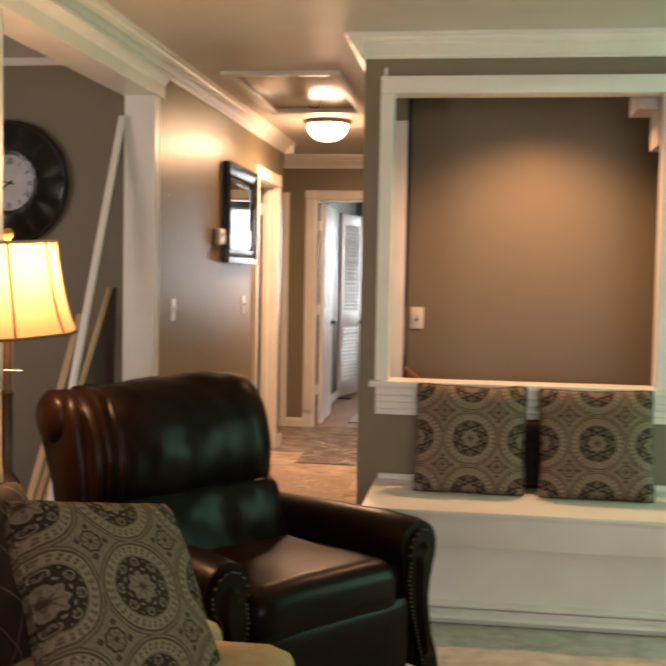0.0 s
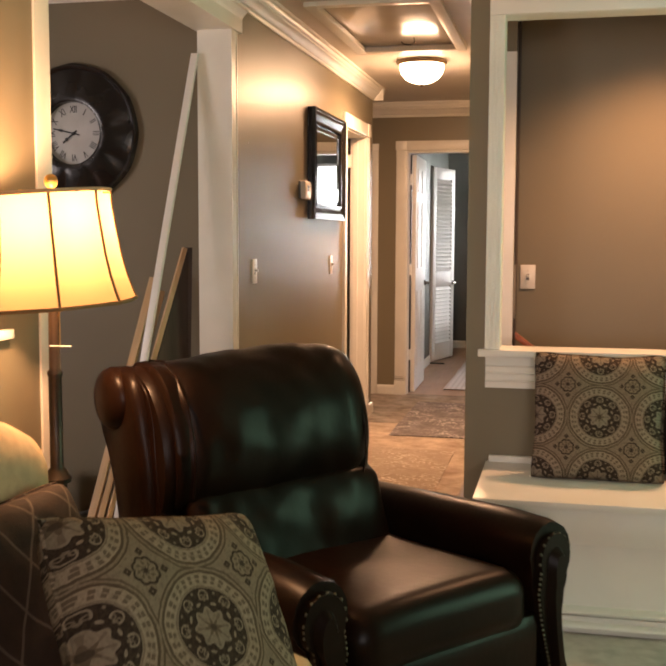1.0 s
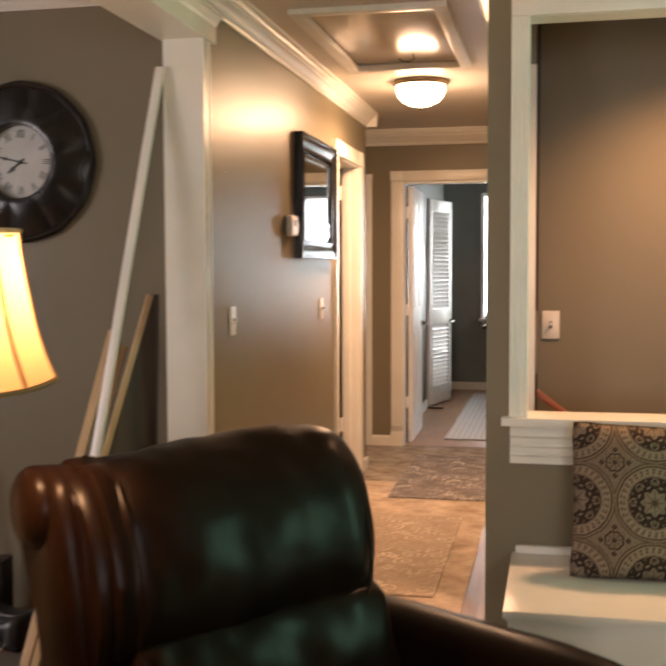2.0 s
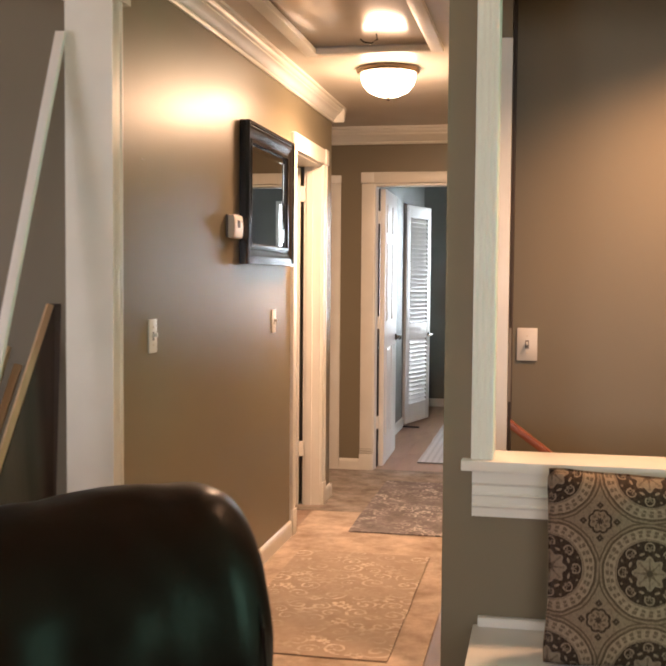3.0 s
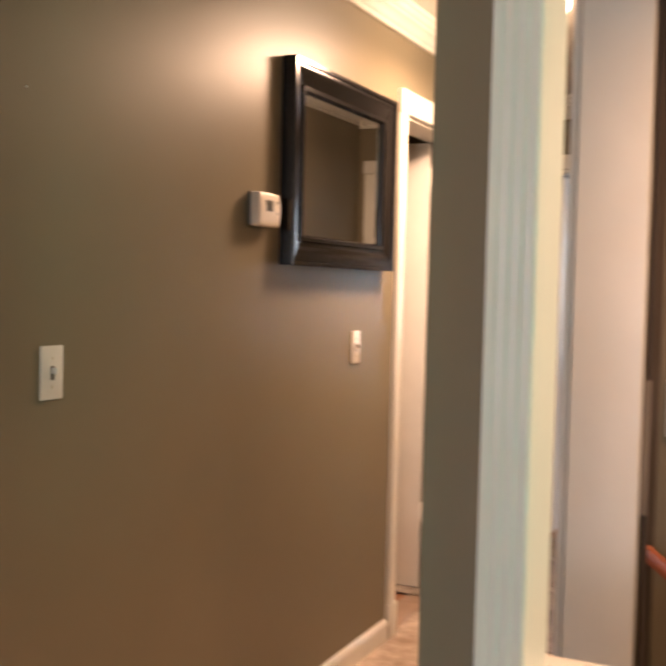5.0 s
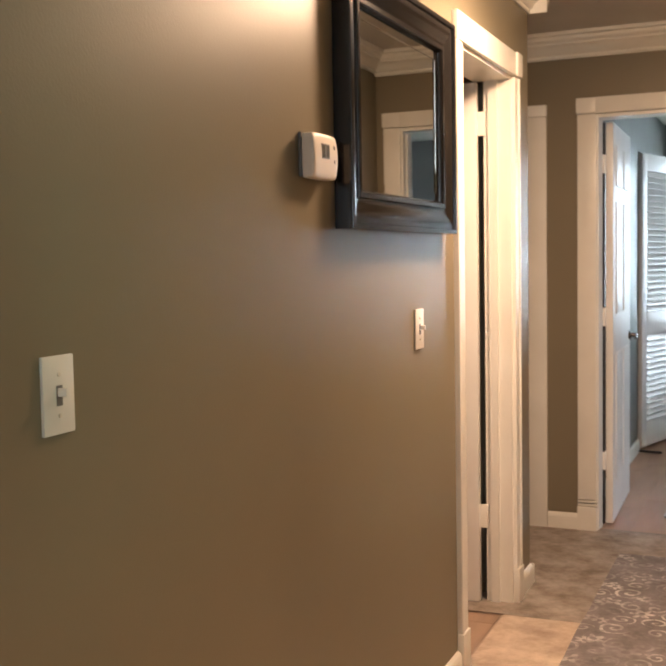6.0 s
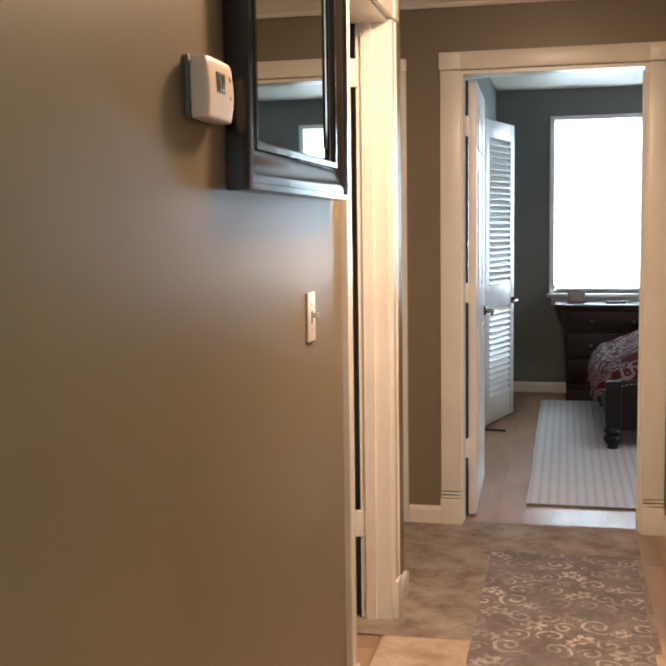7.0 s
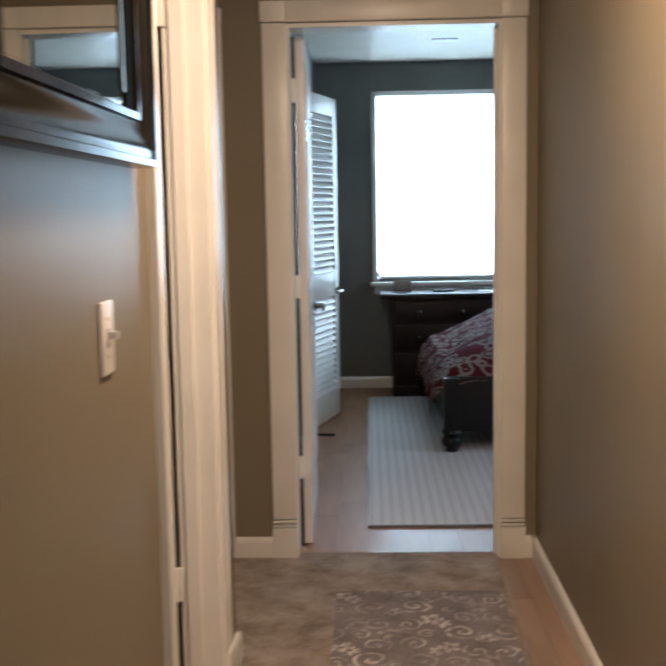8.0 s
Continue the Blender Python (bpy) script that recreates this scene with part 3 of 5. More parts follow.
crown("crown_moulding_clock_room_east", (W, -3.0), (W, 4.72), (-1, 0), 0.28)

# baseboards
BASE = [(0, 0), (0.016, 0), (0.016, 0.066), (0.012, 0.078), (0.005, 0.086), (0, 0.086)]


def baseboard(name, start, end, out):
    structure(name, sweep(BASE, (*start, 0), (*end, 0), (*out, 0)), TRIM, "cream painted baseboard", "baseboard")


baseboard("baseboard_west", (0, 4.64), (0, 6.845), (1, 0))
baseboard("baseboard_north", (-0.115, 8.80), (0.03, 8.80), (0, -1))
baseboard("baseboard_north_right", (1.005, 8.80), (1.029, 8.80), (0, -1))
baseboard("baseboard_hall_east", (1.045, 5.31), (1.045, 8.80), (-1, 0))
baseboard("baseboard_corner", (-1.0, 7.88), (0.016, 7.88), (0, 1))
baseboard("baseboard_west_end", (0, 7.683), (0, 7.88), (1, 0))
baseboard("baseboard_bedroom", (0.03, 12.68), (3.6, 12.68), (0, -1))
baseboard("baseboard_bedroom_west", (0.03, 8.95), (0.03, 11.05), (1, 0))

# ---- casings ----
FLUTE = [(0, 0), (0.016, 0), (0.018, 0.003), (0.018, 0.012), (0.0168, 0.015), (0.0168, 0.020), (0.018, 0.023), (0.018, 0.029),
         (0.0168, 0.032), (0.0168, 0.037), (0.018, 0.040), (0.018, 0.046), (0.0168, 0.049), (0.0168, 0.054), (0.018, 0.057), (0.018, 0.063), (0.016, 0.066), (0, 0.066)]


def fluted(x0, width, y, z0, z1, bm=None):
    """Fluted board on a wall that faces -y."""
    k = width / 0.066
    return sweep([(a, b * k) for a, b in FLUTE], (x0, y, z0), (x0, y, z1), (0, -1, 0), (1, 0, 0), bm)


def block(x0, x1, y0, y1, z0, z1):
    return boxes((x0, x1, y0, y1, z0, z1), bevel=0.003)


# bedroom door: casing with plinth blocks, jamb, head
casing = thing("door_casing", "cream painted door casing with plinth blocks round the bedroom doorway", "door frame")
tagged(casing, kind="structure")
for side, x0 in (("left", 0.033), ("right", 0.911)):
    part("casing_board", block(x0, x0 + 0.09, 8.782, 8.80, 0.16, 2.028), TRIM, casing)
    part("plinth", block(x0 - 0.003, x0 + 0.093, 8.776, 8.80, 0.0, 0.125), TRIM, casing)
    part("plinth_cap", boxes((x0 - 0.001, x0 + 0.091, 8.779, 8.80, 0.129, 0.139), (x0 - 0.001, x0 + 0.091, 8.779, 8.80, 0.145, 0.156), bevel=0.002), TRIM, casing)
part("head_board", block(0.030, 1.004, 8.778, 8.80, 2.030, 2.106), TRIM, casing)
part("corner_block", block(0.028, 0.118, 8.774, 8.78, 2.032, 2.104), TRIM, casing)
part("corner_block", block(0.912, 1.006, 8.774, 8.78, 2.032, 2.104), TRIM, casing)
part("jamb", boxes((0.1102, 0.131, 8.80, 8.932, 0, 2.012)), TRIM, casing, smooth=False)
part("jamb", boxes((0.900, 0.918, 8.80, 8.935, 0, 2.012), (0.890, 0.900, 8.84, 8.875, 0, 2.0)), TRIM, casing, smooth=False)
part("head_jamb", boxes((0.1102, 0.918, 8.80, 8.935, 2.012, 2.028)), TRIM, casing, smooth=False)

# dark strip that paints the shade in the slot between jamb and open door
part("joint_shade_strip", boxes((0.1312, 0.141, 8.922, 8.930, 0.012, 2.0)), GAP, casing, "dark strip standing for the shade in the open joint", smooth=False)

# open door of the left room, jambs and casing on the west wall
casing2 = thing("door_casing", "cream painted door casing on the taupe hall wall", "door frame")
tagged(casing2, kind="structure")
CAS = [(0, 0), (0.013, 0), (0.015, 0.003), (0.015, 0.046), (0.013, 0.049), (0.013, 0.052), (0.019, 0.056), (0.019, 0.071), (0.016, 0.074), (0, 0.074)]
part("casing_board", sweep(CAS[::1], (0, 6.92, 0.14), (0, 6.92, 2.03), (1, 0, 0), (0, -1, 0)), TRIM, casing2, smooth=False)
part("casing_board", sweep(CAS, (0, 7.605, 0.14), (0, 7.605, 2.03), (1, 0, 0), (0, 1, 0)), TRIM, casing2, smooth=False)
part("plinth", block(0, 0.023, 6.843, 6.922, 0, 0.14), TRIM, casing2)
part("plinth", block(0, 0.023, 7.603, 7.682, 0, 0.14), TRIM, casing2)
part("head_board", block(0, 0.020, 6.845, 7.68, 2.032, 2.12), TRIM, casing2)
part("corner_block", block(0, 0.026, 7.61, 7.688, 2.034, 2.122), TRIM, casing2)
part("jamb", boxes((W, 0.0, 6.92, 6.937, 0, 2.04)), TRIM, casing2, smooth=False)
part("jamb", boxes((-0.104, 0.0, 7.593, 7.61, 0, 2.04), (-0.085, -0.05, 7.58, 7.593, 0, 2.02)), TRIM, casing2, smooth=False)
part("head_jamb", boxes((W, 0.0, 6.937, 7.593, 2.02, 2.04)), TRIM, casing2, smooth=False)

# casing of the closed closet door on the end wall
casing3 = thing("door_casing", "cream painted casing of the closet door on the end wall", "door frame")
tagged(casing3, kind="structure")
part("casing_board", block(-0.207, -0.117, 8.782, 8.80, 0, 2.03), TRIM, casing3)
part("casing_board", block(-0.99, -0.90, 8.782, 8.80, 0, 2.03), TRIM, casing3)
part("head_board", block(-0.99, -0.115, 8.780, 8.80, 2.032, 2.087), TRIM, casing3)
part("jamb", boxes((-0.225, -0.21, 8.80, 8.92, 0, 2.04)), TRIM, casing3, smooth=False)

# wide opening between living room and clock room
casing4 = thing("opening_casing", "cream painted casing of the wide opening with a crowned head", "door frame")
tagged(casing4, kind="structure")
part("near_board", block(0.0, 0.008, 2.862, 2.946, 0, 2.20), TRIM, casing4)
part("near_jamb", boxes((W - 0.015, 0.0, 2.91, 2.943, 0, 2.20)), TRIM, casing4, smooth=False)
part("far_jamb", boxes((W - 0.002, 0.012, 4.54, 4.58, 0, 2.20)), TRIM, casing4, smooth=False)
part("far_board", sweep([(0, 0), (0.008, 0), (0.012, 0.006), (0.012, 0.05), (0.008, 0.055), (0.008, 0.058), (0.014, 0.062), (0.014, 0.07), (0, 0.07)],
                        (0, 4.545, 0), (0, 4.545, 2.20), (1, 0, 0), (0, 1, 0)), TRIM, casing4, smooth=False)
part("head_jamb", boxes((W - 0.015, 0.0, 2.943, 4.56, 2.20, 2.23)), TRIM, casing4, smooth=False)
part("head_board", sweep([(0, 0), (0.022, 0), (0.022, 0.06), (0.028, 0.07), (0.045, 0.09), (0.055, 0.095), (0.055, 0.105), (0, 0.105)],
                         (0, 2.85, 2.20), (0, 4.66, 2.20), (1, 0, 0)), TRIM, casing4, smooth=False)

# pass-through trim
trim = thing("opening_trim", "cream painted fluted trim round the pass-through opening", "trim")
tagged(trim, kind="structure")
part("fluted_board", fluted(1.114, 0.058, 4.32, 0.893, 2.160), TRIM, trim, smooth=False)
part("fluted_board", fluted(2.335, 0.064, 4.32, 0.893, 2.160), TRIM, trim, smooth=False)
part("head_board", block(1.114, 2.401, 4.300, 4.32, 2.161, 2.236), TRIM, trim)
part("jamb", boxes((1.160, 1.172, 4.318, 4.422, 0.893, 2.172)), TRIM, trim, smooth=False)
part("jamb", boxes((2.331, 2.345, 4.318, 4.422, 0.893, 2.172)), TRIM, trim, smooth=False)
part("head_jamb", boxes((1.172, 2.331, 4.318, 4.422, 2.160, 2.172)), TRIM, trim, smooth=False)
part("sill", block(1.090, 2.425, 4.278, 4.470, 0.865, 0.892), TRIM, trim)
part("apron", sweep([(0, 0), (0.014, 0), (0.014, 0.022), (0.018, 0.028), (0.014, 0.034), (0.014, 0.052), (0.019, 0.058), (0.014, 0.064), (0.014, 0.082), (0.022, 0.09), (0.022, 0.122), (0, 0.122)],
                    (1.118, 4.32, 0.742), (2.40, 4.32, 0.742), (0, -1, 0)), TRIM, trim, smooth=False)
part("paint_dab", block(1.127, 1.140, 4.316, 4.3205, 2.238, 2.275), TRIM, trim)

# board at the end of the hall wall beside the stairs
endboard = thing("stair_corner_board", "cream painted board at the wall end beside the stairs", "trim")
tagged(endboard, kind="structure")
part("face_board", block(1.050, 1.180, 5.09, 5.11, 0, 2.16), TRIM, endboard)
part("side_board", block(1.030, 1.044, 5.112, 5.30, 0, 2.16), TRIM, endboard)
part("wall_core", boxes((1.045, 1.178, 5.113, 5.30, 0, CEIL)), WALL, endboard, "taupe painted wall end", smooth=False)
# solid filler coloured like the shade inside the open joint
part("joint_shade_strip", boxes((1.181, 1.190, 5.14, 5.258, 0, 2.44)), GAP_SHADE, endboard, "dark strip standing for the shade in the open joint", smooth=False)
part("brass_strip", boxes((1.181, 1.189, 5.130, 5.139, 0.95, 1.2)), CARD, endboard, "torn paper strip")

# white soffit stepping down over the stairs
structure("stair_soffit", boxes((2.240, 3.2, 4.49, 4.75, 2.12, CEIL), (2.335, 3.2, 4.488, 4.74, 1.96, 2.12)), CEILING, "pale stepped soffit over the stairs", "soffit")

# stairs going down
stairs = thing("staircase", "beige carpeted stairs going down beside the hall", "stairs")
tagged(stairs, kind="structure")
for i in range(9):
    part("step", boxes((1.09 + 0.25 * i, 1.36 + 0.25 * i, 4.462, 5.258, -0.18 * (i + 1) - 0.2, -0.18 * (i + 1)), bevel=0.008), CARPET, stairs)

# handrail on the stairwell wall
rail = thing("handrail", "red-stained wooden handrail sloping down the stairwell wall", "handrail")
slope = Vector((0.21, 0, -0.158)).normalized()
p0 = Vector((1.160, 5.18, 0.890))
part("rail", sweep([(-0.015, -0.012), (0.015, -0.012), (0.017, 0.0), (0.013, 0.011), (0, 0.015), (-0.013, 0.011), (-0.017, 0.0)],
                   p0 - slope * 0.0, p0 + slope * 2.6, (0, 1, 0), (0.6, 0, 0.8)), RAILWOOD, rail)
for d in (0.5, 1.6):
    q = p0 + slope * d
    part("bracket", tube([q + Vector((0, 0, -0.02)), q + Vector((0, 0.02, -0.06)), q + Vector((0, 0.075, -0.07))], 0.007), BRASS, rail)

# attic hatch
hatch = thing("attic_hatch", "cream glossy attic hatch set in a raised ceiling frame", "hatch")
part("panel", block(HX0 + 0.002, HX1 - 0.002, HY0 + 0.002, HY1 - 0.002, CEIL + 0.012, CEIL + 0.035), HATCHP, hatch)
for a in ((HX0 - 0.045, HX0 + 0.012, HY0 - 0.045, HY1 + 0.045), (HX1 - 0.012, HX1 + 0.045, HY0 - 0.045, HY1 + 0.045)):
    part("frame_board", block(*a, CEIL - 0.022, CEIL + 0.005), TRIM, hatch)
for a in ((HX0 + 0.012, HX1 - 0.012, HY0 - 0.045, HY0 + 0.012), (HX0 + 0.012, HX1 - 0.012, HY1 - 0.012, HY1 + 0.045)):
    part("frame_board", block(*a, CEIL - 0.022, CEIL + 0.005), TRIM, hatch)
part("pull_hook", tube([(0.56, 6.10, CEIL + 0.014), (0.565, 6.10, CEIL - 0.012), (0.54, 6.10, CEIL - 0.028), (0.505, 6.10, CEIL - 0.022), (0.49, 6.10, CEIL - 0.008)], 0.0035), NICKEL, hatch, "small metal hook")

# ---- hall things ----
light = thing("ceiling_light", "lit frosted glass dome on a bronze ceiling ring", "ceiling light", pose(0.51, 6.80, 0))
part("base_ring", lathe([(0.0, CEIL), (0.150, CEIL), (0.157, CEIL - 0.006), (0.157, CEIL - 0.016), (0.149, CEIL - 0.026), (0.138, CEIL - 0.026), (0.138, CEIL - 0.012), (0, CEIL - 0.012)], 40), RINGMETAL, light)
dome_ob = part("glass_dome", lathe([(0.136, CEIL - 0.024), (0.138, CEIL - 0.045), (0.127, CEIL - 0.082), (0.100, CEIL - 0.113), (0.06, CEIL - 0.133), (0.02, CEIL - 0.141), (0.0, CEIL - 0.142)], 40), DOME, light)
dome_ob.visible_shadow = False
part("finial", lathe([(0.0, CEIL - 0.16), (0.008, CEIL - 0.156), (0.010, CEIL - 0.148), (0.006, CEIL - 0.14)], 12), BRONZE, light)

# wall mirror
MY0, MY1, MZ0, MZ1 = 5.905, 6.725, 1.423, 2.042
wall_mirror = thing("wall_mirror", "wall mirror in a wide black lacquered frame on the hall wall", "mirror")
FR = [(0.002, 0.0), (0.045, 0.0), (0.048, 0.0015), (0.048, 0.0125), (0.046, 0.014), (0.042, 0.0145), (0.0425, 0.018), (0.0425, 0.023), (0.0412, 0.031), (0.0390, 0.040), (0.0362, 0.049), (0.0336, 0.057), (0.0315, 0.065), (0.0306, 0.073), (0.034, 0.0740), (0.036, 0.0755), (0.036, 0.087), (0.034, 0.0885), (0.022, 0.094), (0.002, 0.094)]


def frame_side(y0, z0, y1, z1, inward):
    """Mitred frame side between two outer corners."""
    bm = bmesh.new()
    a, b, n = Vector((0, y0, z0)), Vector((0, y1, z1)), Vector((0, *inward))
    along = (b - a).normalized()
    rings = [[bm.verts.new(p + Vector((o, 0, 0)) + n * i + along * s * i) for o, i in FR] for p, s in ((a, 1), (b, -1))]
    k = len(FR)
    for i in range(k):
        bm.faces.new((rings[0][i], rings[0][(i + 1) % k], rings[1][(i + 1) % k], rings[1][i]))
    bm.faces.new(rings[0])
    bm.faces.new(rings[1][::-1])
    return bm


for c in ((MY0, MZ0, MY1, MZ0, (0, 1)), (MY1, MZ0, MY1, MZ1, (-1, 0)), (MY1, MZ1, MY0, MZ1, (0, -1)), (MY0, MZ1, MY0, MZ0, (1, 0))):
    part("frame_side", frame_side(*c), BLACKP, wall_mirror)
part("mirror_glass", boxes((0.006, 0.020, MY0 + 0.095, MY1 - 0.095, MZ0 + 0.095, MZ1 - 0.095)), mirror, wall_mirror, "silvered glass", smooth=False)
part("bevel_strip", boxes((0.020, 0.0215, MY0 + 0.098, MY0 + 0.118, MZ0 + 0.098, MZ1 - 0.098), (0.020, 0.0215, MY1 - 0.118, MY1 - 0.098, MZ0 + 0.098, MZ1 - 0.098),
                          (0.020, 0.0215, MY0 + 0.118, MY1 - 0.118, MZ0 + 0.098, MZ0 + 0.118), (0.020, 0.0215, MY0 + 0.118, MY1 - 0.118, MZ1 - 0.118, MZ1 - 0.098)), mirror, wall_mirror, smooth=False)

# thermostat
th = thing("thermostat", "almond plastic wall thermostat with a small display", "thermostat")
part("wall_plate", boxes((0.0, 0.008, 5.716, 5.846, 1.530, 1.626), bevel=0.003), GREYPL, th)
part("cover", soft_box(0.026, 0.124, 0.098, 0.005, 14, lambda p: Vector((p.x + 0.005 * (1 - (p.z / 0.05) ** 2) * (p.x > 0), p.y * (1 + 0.05 * (1 - (p.z / 0.049) ** 2)), p.z * (1 - 0.03 * (p.y / 0.062) ** 2))), (0.024, 5.772, 1.575)), ALMOND, th)
part("display", boxes((0.036, 0.0428, 5.748, 5.788, 1.570, 1.602), bevel=0.001), GREYPL, th, "grey display")
for y0, y1 in ((5.751, 5.764), (5.770, 5.777), (5.780, 5.785)):
    part("display_bar", boxes((0.040, 0.0434, y0, y1, 1.573, 1.599), bevel=0.0004), LCD, th, "dark display window")
for y, z in ((5.816, 1.597), (5.816, 1.567)):
    part("button", soft_box(0.008, 0.011, 0.011, 0.004, 5, None, (0.0385, y, z)), GREYPL, th)
for y, z in ((5.744, 1.551), (5.766, 1.550), (5.774, 1.550), (5.786, 1.551)):
    part("mark", boxes((0.036, 0.0405, y - 0.0025, y + 0.0025, z - 0.002, z + 0.002), bevel=0.0005), GREYPL, th)


def switch_plate(m, label, group):
    """Toggle switch on a plate that faces +x."""
    s = thing("light_switch", label, "light switch", m, group)
    part("plate", boxes((0, 0.006, -0.035, 0.035, -0.057, 0.057), bevel=0.0025), PLASTIC, s)
    # slot tinted grey to carry the toggle's shade
    part("slot_shade", boxes((0.006, 0.0068, -0.0065, 0.0065, -0.0155, 0.014)), GREYPL, s, smooth=False)
    part("toggle", boxes((0.004, 0.022, -0.004, 0.004, -0.002, 0.010), bevel=0.0015), PLASTIC, s)
    for z in (-0.03, 0.03):
        part("screw", lathe([(0, 0.0), (0.0035, 0.0), (0.003, 0.0018), (0, 0.002)], 10), ALMOND, s, m=pose(0.0058, 0, z, 0, 90, 0))
    return s


switch_plate(pose(0, 4.888, 1.164), "white toggle light switch on the taupe hall wall", "light switches")
switch_plate(pose(0, 6.491, 1.152), "white toggle light switch beside the black mirror", "light switches")
switch_plate(pose(1.240, 5.26, 1.139, 0, 0, -90), "white toggle light switch on the stairwell wall", "light switches")
solo("wall_hook", tube([(0.0, 4.803, 1.747), (0.004, 4.803, 1.747), (0.005, 4.803, 1.745)], 0.0018), ALMOND, "tiny metal nail in the taupe hall wall", "nail")

# open door of the left room, hinged on its far jamb and swung in
d2 = thing("door", "cream painted door standing open into the next room", "door", pose(-0.124, 7.588, 0, 0, 0, 3))
part("slab", boxes((-0.64, 0.0, -0.037, 0.0, 0.012, 2.012), bevel=0.002), DOORP, d2)
for z in (0.345, 1.86):
    part("hinge", boxes((-0.004, 0.029, -0.012, 0.006, z - 0.045, z + 0.045), bevel=0.001), TRIM, d2, "painted-over hinge")
part("knob", lathe([(0.0, 0), (0.025, 0.0), (0.012, 0.012), (0.012, 0.03), (0.027, 0.042), (0.024, 0.058), (0, 0.064)], 16), NICKEL, d2, m=pose(-0.575, -0.037, 0.95, 90, 0, 0))

# closet door on the end wall
d3 = thing("door", "closed cream painted closet door with a dark knob", "door")
part("slab", boxes((-0.895, -0.227, 8.82, 8.855, 0.015, 2.03), bevel=0.002), DOORP, d3)
part("knob", lathe([(0.0, 0), (0.025, 0.0), (0.012, 0.012), (0.012, 0.03), (0.027, 0.042), (0.024, 0.058), (0, 0.064)], 16), NICKEL, d3, m=pose(-0.28, 8.82, 0.87, 90, 0, 0))


# ---- rugs ----
def rug(name, x0, x1, y0, y1, z, material, label, thick=0.009):
    cx, cy = (x0 + x1) / 2, (y0 + y1) / 2

    def wavy(p):
        return Vector((p.x + 0.006 * noise.noise(Vector((p.y * 3, x0, 1))), p.y + 0.008 * noise.noise(Vector((p.x * 4, y0, 2))), p.z + (0.003 * noise.noise(Vector((p.x * 5, p.y * 5, 0))) if p.z > 0 else 0)))
    return solo(name, soft_box(x1 - x0, y1 - y0, thick, 0.004, 24, wavy, (0, 0, 0)), material, label, "rug", pose(cx, cy, z + thick / 2 + 0.001))


rug("hall_carpet", -0.005, 0.90, 4.47, 7.60, 0, HALLPILE, "worn tan carpet with brown stains along the hall", 0.005)
rug("runner_rug", 0.13, 0.775, 5.15, 6.56, 0.0055, RUG_A, "tan runner rug with faded cream scrolls on the hall floor")
rug("hall_mat", -0.9, 0.885, 7.46, 8.84, 0.0034, MATTING, "mottled beige carpet mat at the bedroom doorway", 0.003)
rug("runner_rug", 0.288, 0.862, 6.985, 8.40, 0.0070, RUG_B, "grey runner rug with cream scrolls on the hall floor")
rug("area_rug", 0.40, 2.2, 9.19, 12.24, 0, STRIPES, "pale grey striped flatweave rug on the bedroom floor", 0.012)
part("binding", boxes((-0.90, 0.90, -1.538, -1.525, -0.006, 0.004), bevel=0.002), GREYPL, bpy.data.objects["area_rug"], "dark grey bound edge")

# ---- bench and pillows ----
bench = thing("window_bench", "cream painted built-in bench below the pass-through", "bench")
part("seat_board", boxes((1.125, 3.0, 3.715, 4.316, 0.428, 0.450), bevel=0.004), TRIM, bench)
part("seat_lip", boxes((1.133, 3.0, 3.722, 3.745, 0.420, 0.428)), TRIM, bench, smooth=False)
part("back_strip", boxes((1.138, 3.0, 4.296, 4.318, 0.450, 0.475), bevel=0.003), TRIM, bench)
part("box", boxes((1.145, 2.99, 3.770, 4.31, 0.0, 0.428)), TRIM, bench, smooth=False)
part("top_rail", boxes((1.138, 3.0, 3.737, 3.770, 0.306, 0.420), bevel=0.004), TRIM, bench)
part("end_stile", boxes((1.138, 1.22, 3.753, 3.770, 0.088, 0.306), bevel=0.003), TRIM, bench)
part("base_board", boxes((1.138, 3.0, 3.745, 3.770, 0.0, 0.058), bevel=0.003), TRIM, bench)
BEAD = [(0, 0), (0.016, 0.002), (0.021, 0.008), (0.021, 0.015), (0.016, 0.021), (0, 0.026)]
part("base_bead", sweep(BEAD, (1.138, 3.745, 0.014), (3.0, 3.745, 0.014), (0, -1, 0)), TRIM, bench)
part("base_cap", sweep(BEAD, (1.138, 3.770, 0.060), (3.0, 3.770, 0.060), (0, -1.7, 0)), TRIM, bench)


def throw_pillow(m, cloth, label, w=0.47, seed=0.0, group="patterned pillows", d=0.17, cut=(0.0, 0.0)):
    """cut: how far the cloth's pattern sits off the middle of the cover."""
    p = thing("throw_pillow", label, "pillow", m, group)
    for name, bm in (("cover", pillow(w, w, d, 32, seed)), ("piping", piping_loop(w, w, 0.0045, seed))):
        bmesh.ops.translate(bm, verts=bm.verts[:], vec=(-cut[0], 0, -cut[1]))
        part(name, bm, cloth, p, m=pose(cut[0], 0, cut[1]))
    return p


throw_pillow(pose(1.545, 4.13, 0.668, -13, 0.5, 0), MEDALLION, "brown and cream medallion throw pillow on the bench", 0.475, 1.0)
# added cushion whose dark colour replaces the shadow on the wall below the apron
throw_pillow(pose(1.815, 4.225, 0.602, -6, 0, 0), PILLOW_SHADE, "dark cushion standing in for the shadowed wall between the bench pillows", 0.30, 6.0, "", 0.09)
throw_pillow(pose(2.065, 4.12, 0.667, -14, -1.0, -2), MEDALLION, "brown and cream medallion throw pillow on the bench", 0.475, 4.0)

# ---- recliner ----
chair = thing("recliner", "dark brown leather recliner with rolled arms and nailhead trim", "armchair", pose(0.876, 2.963, 0, 0, 0, -128))


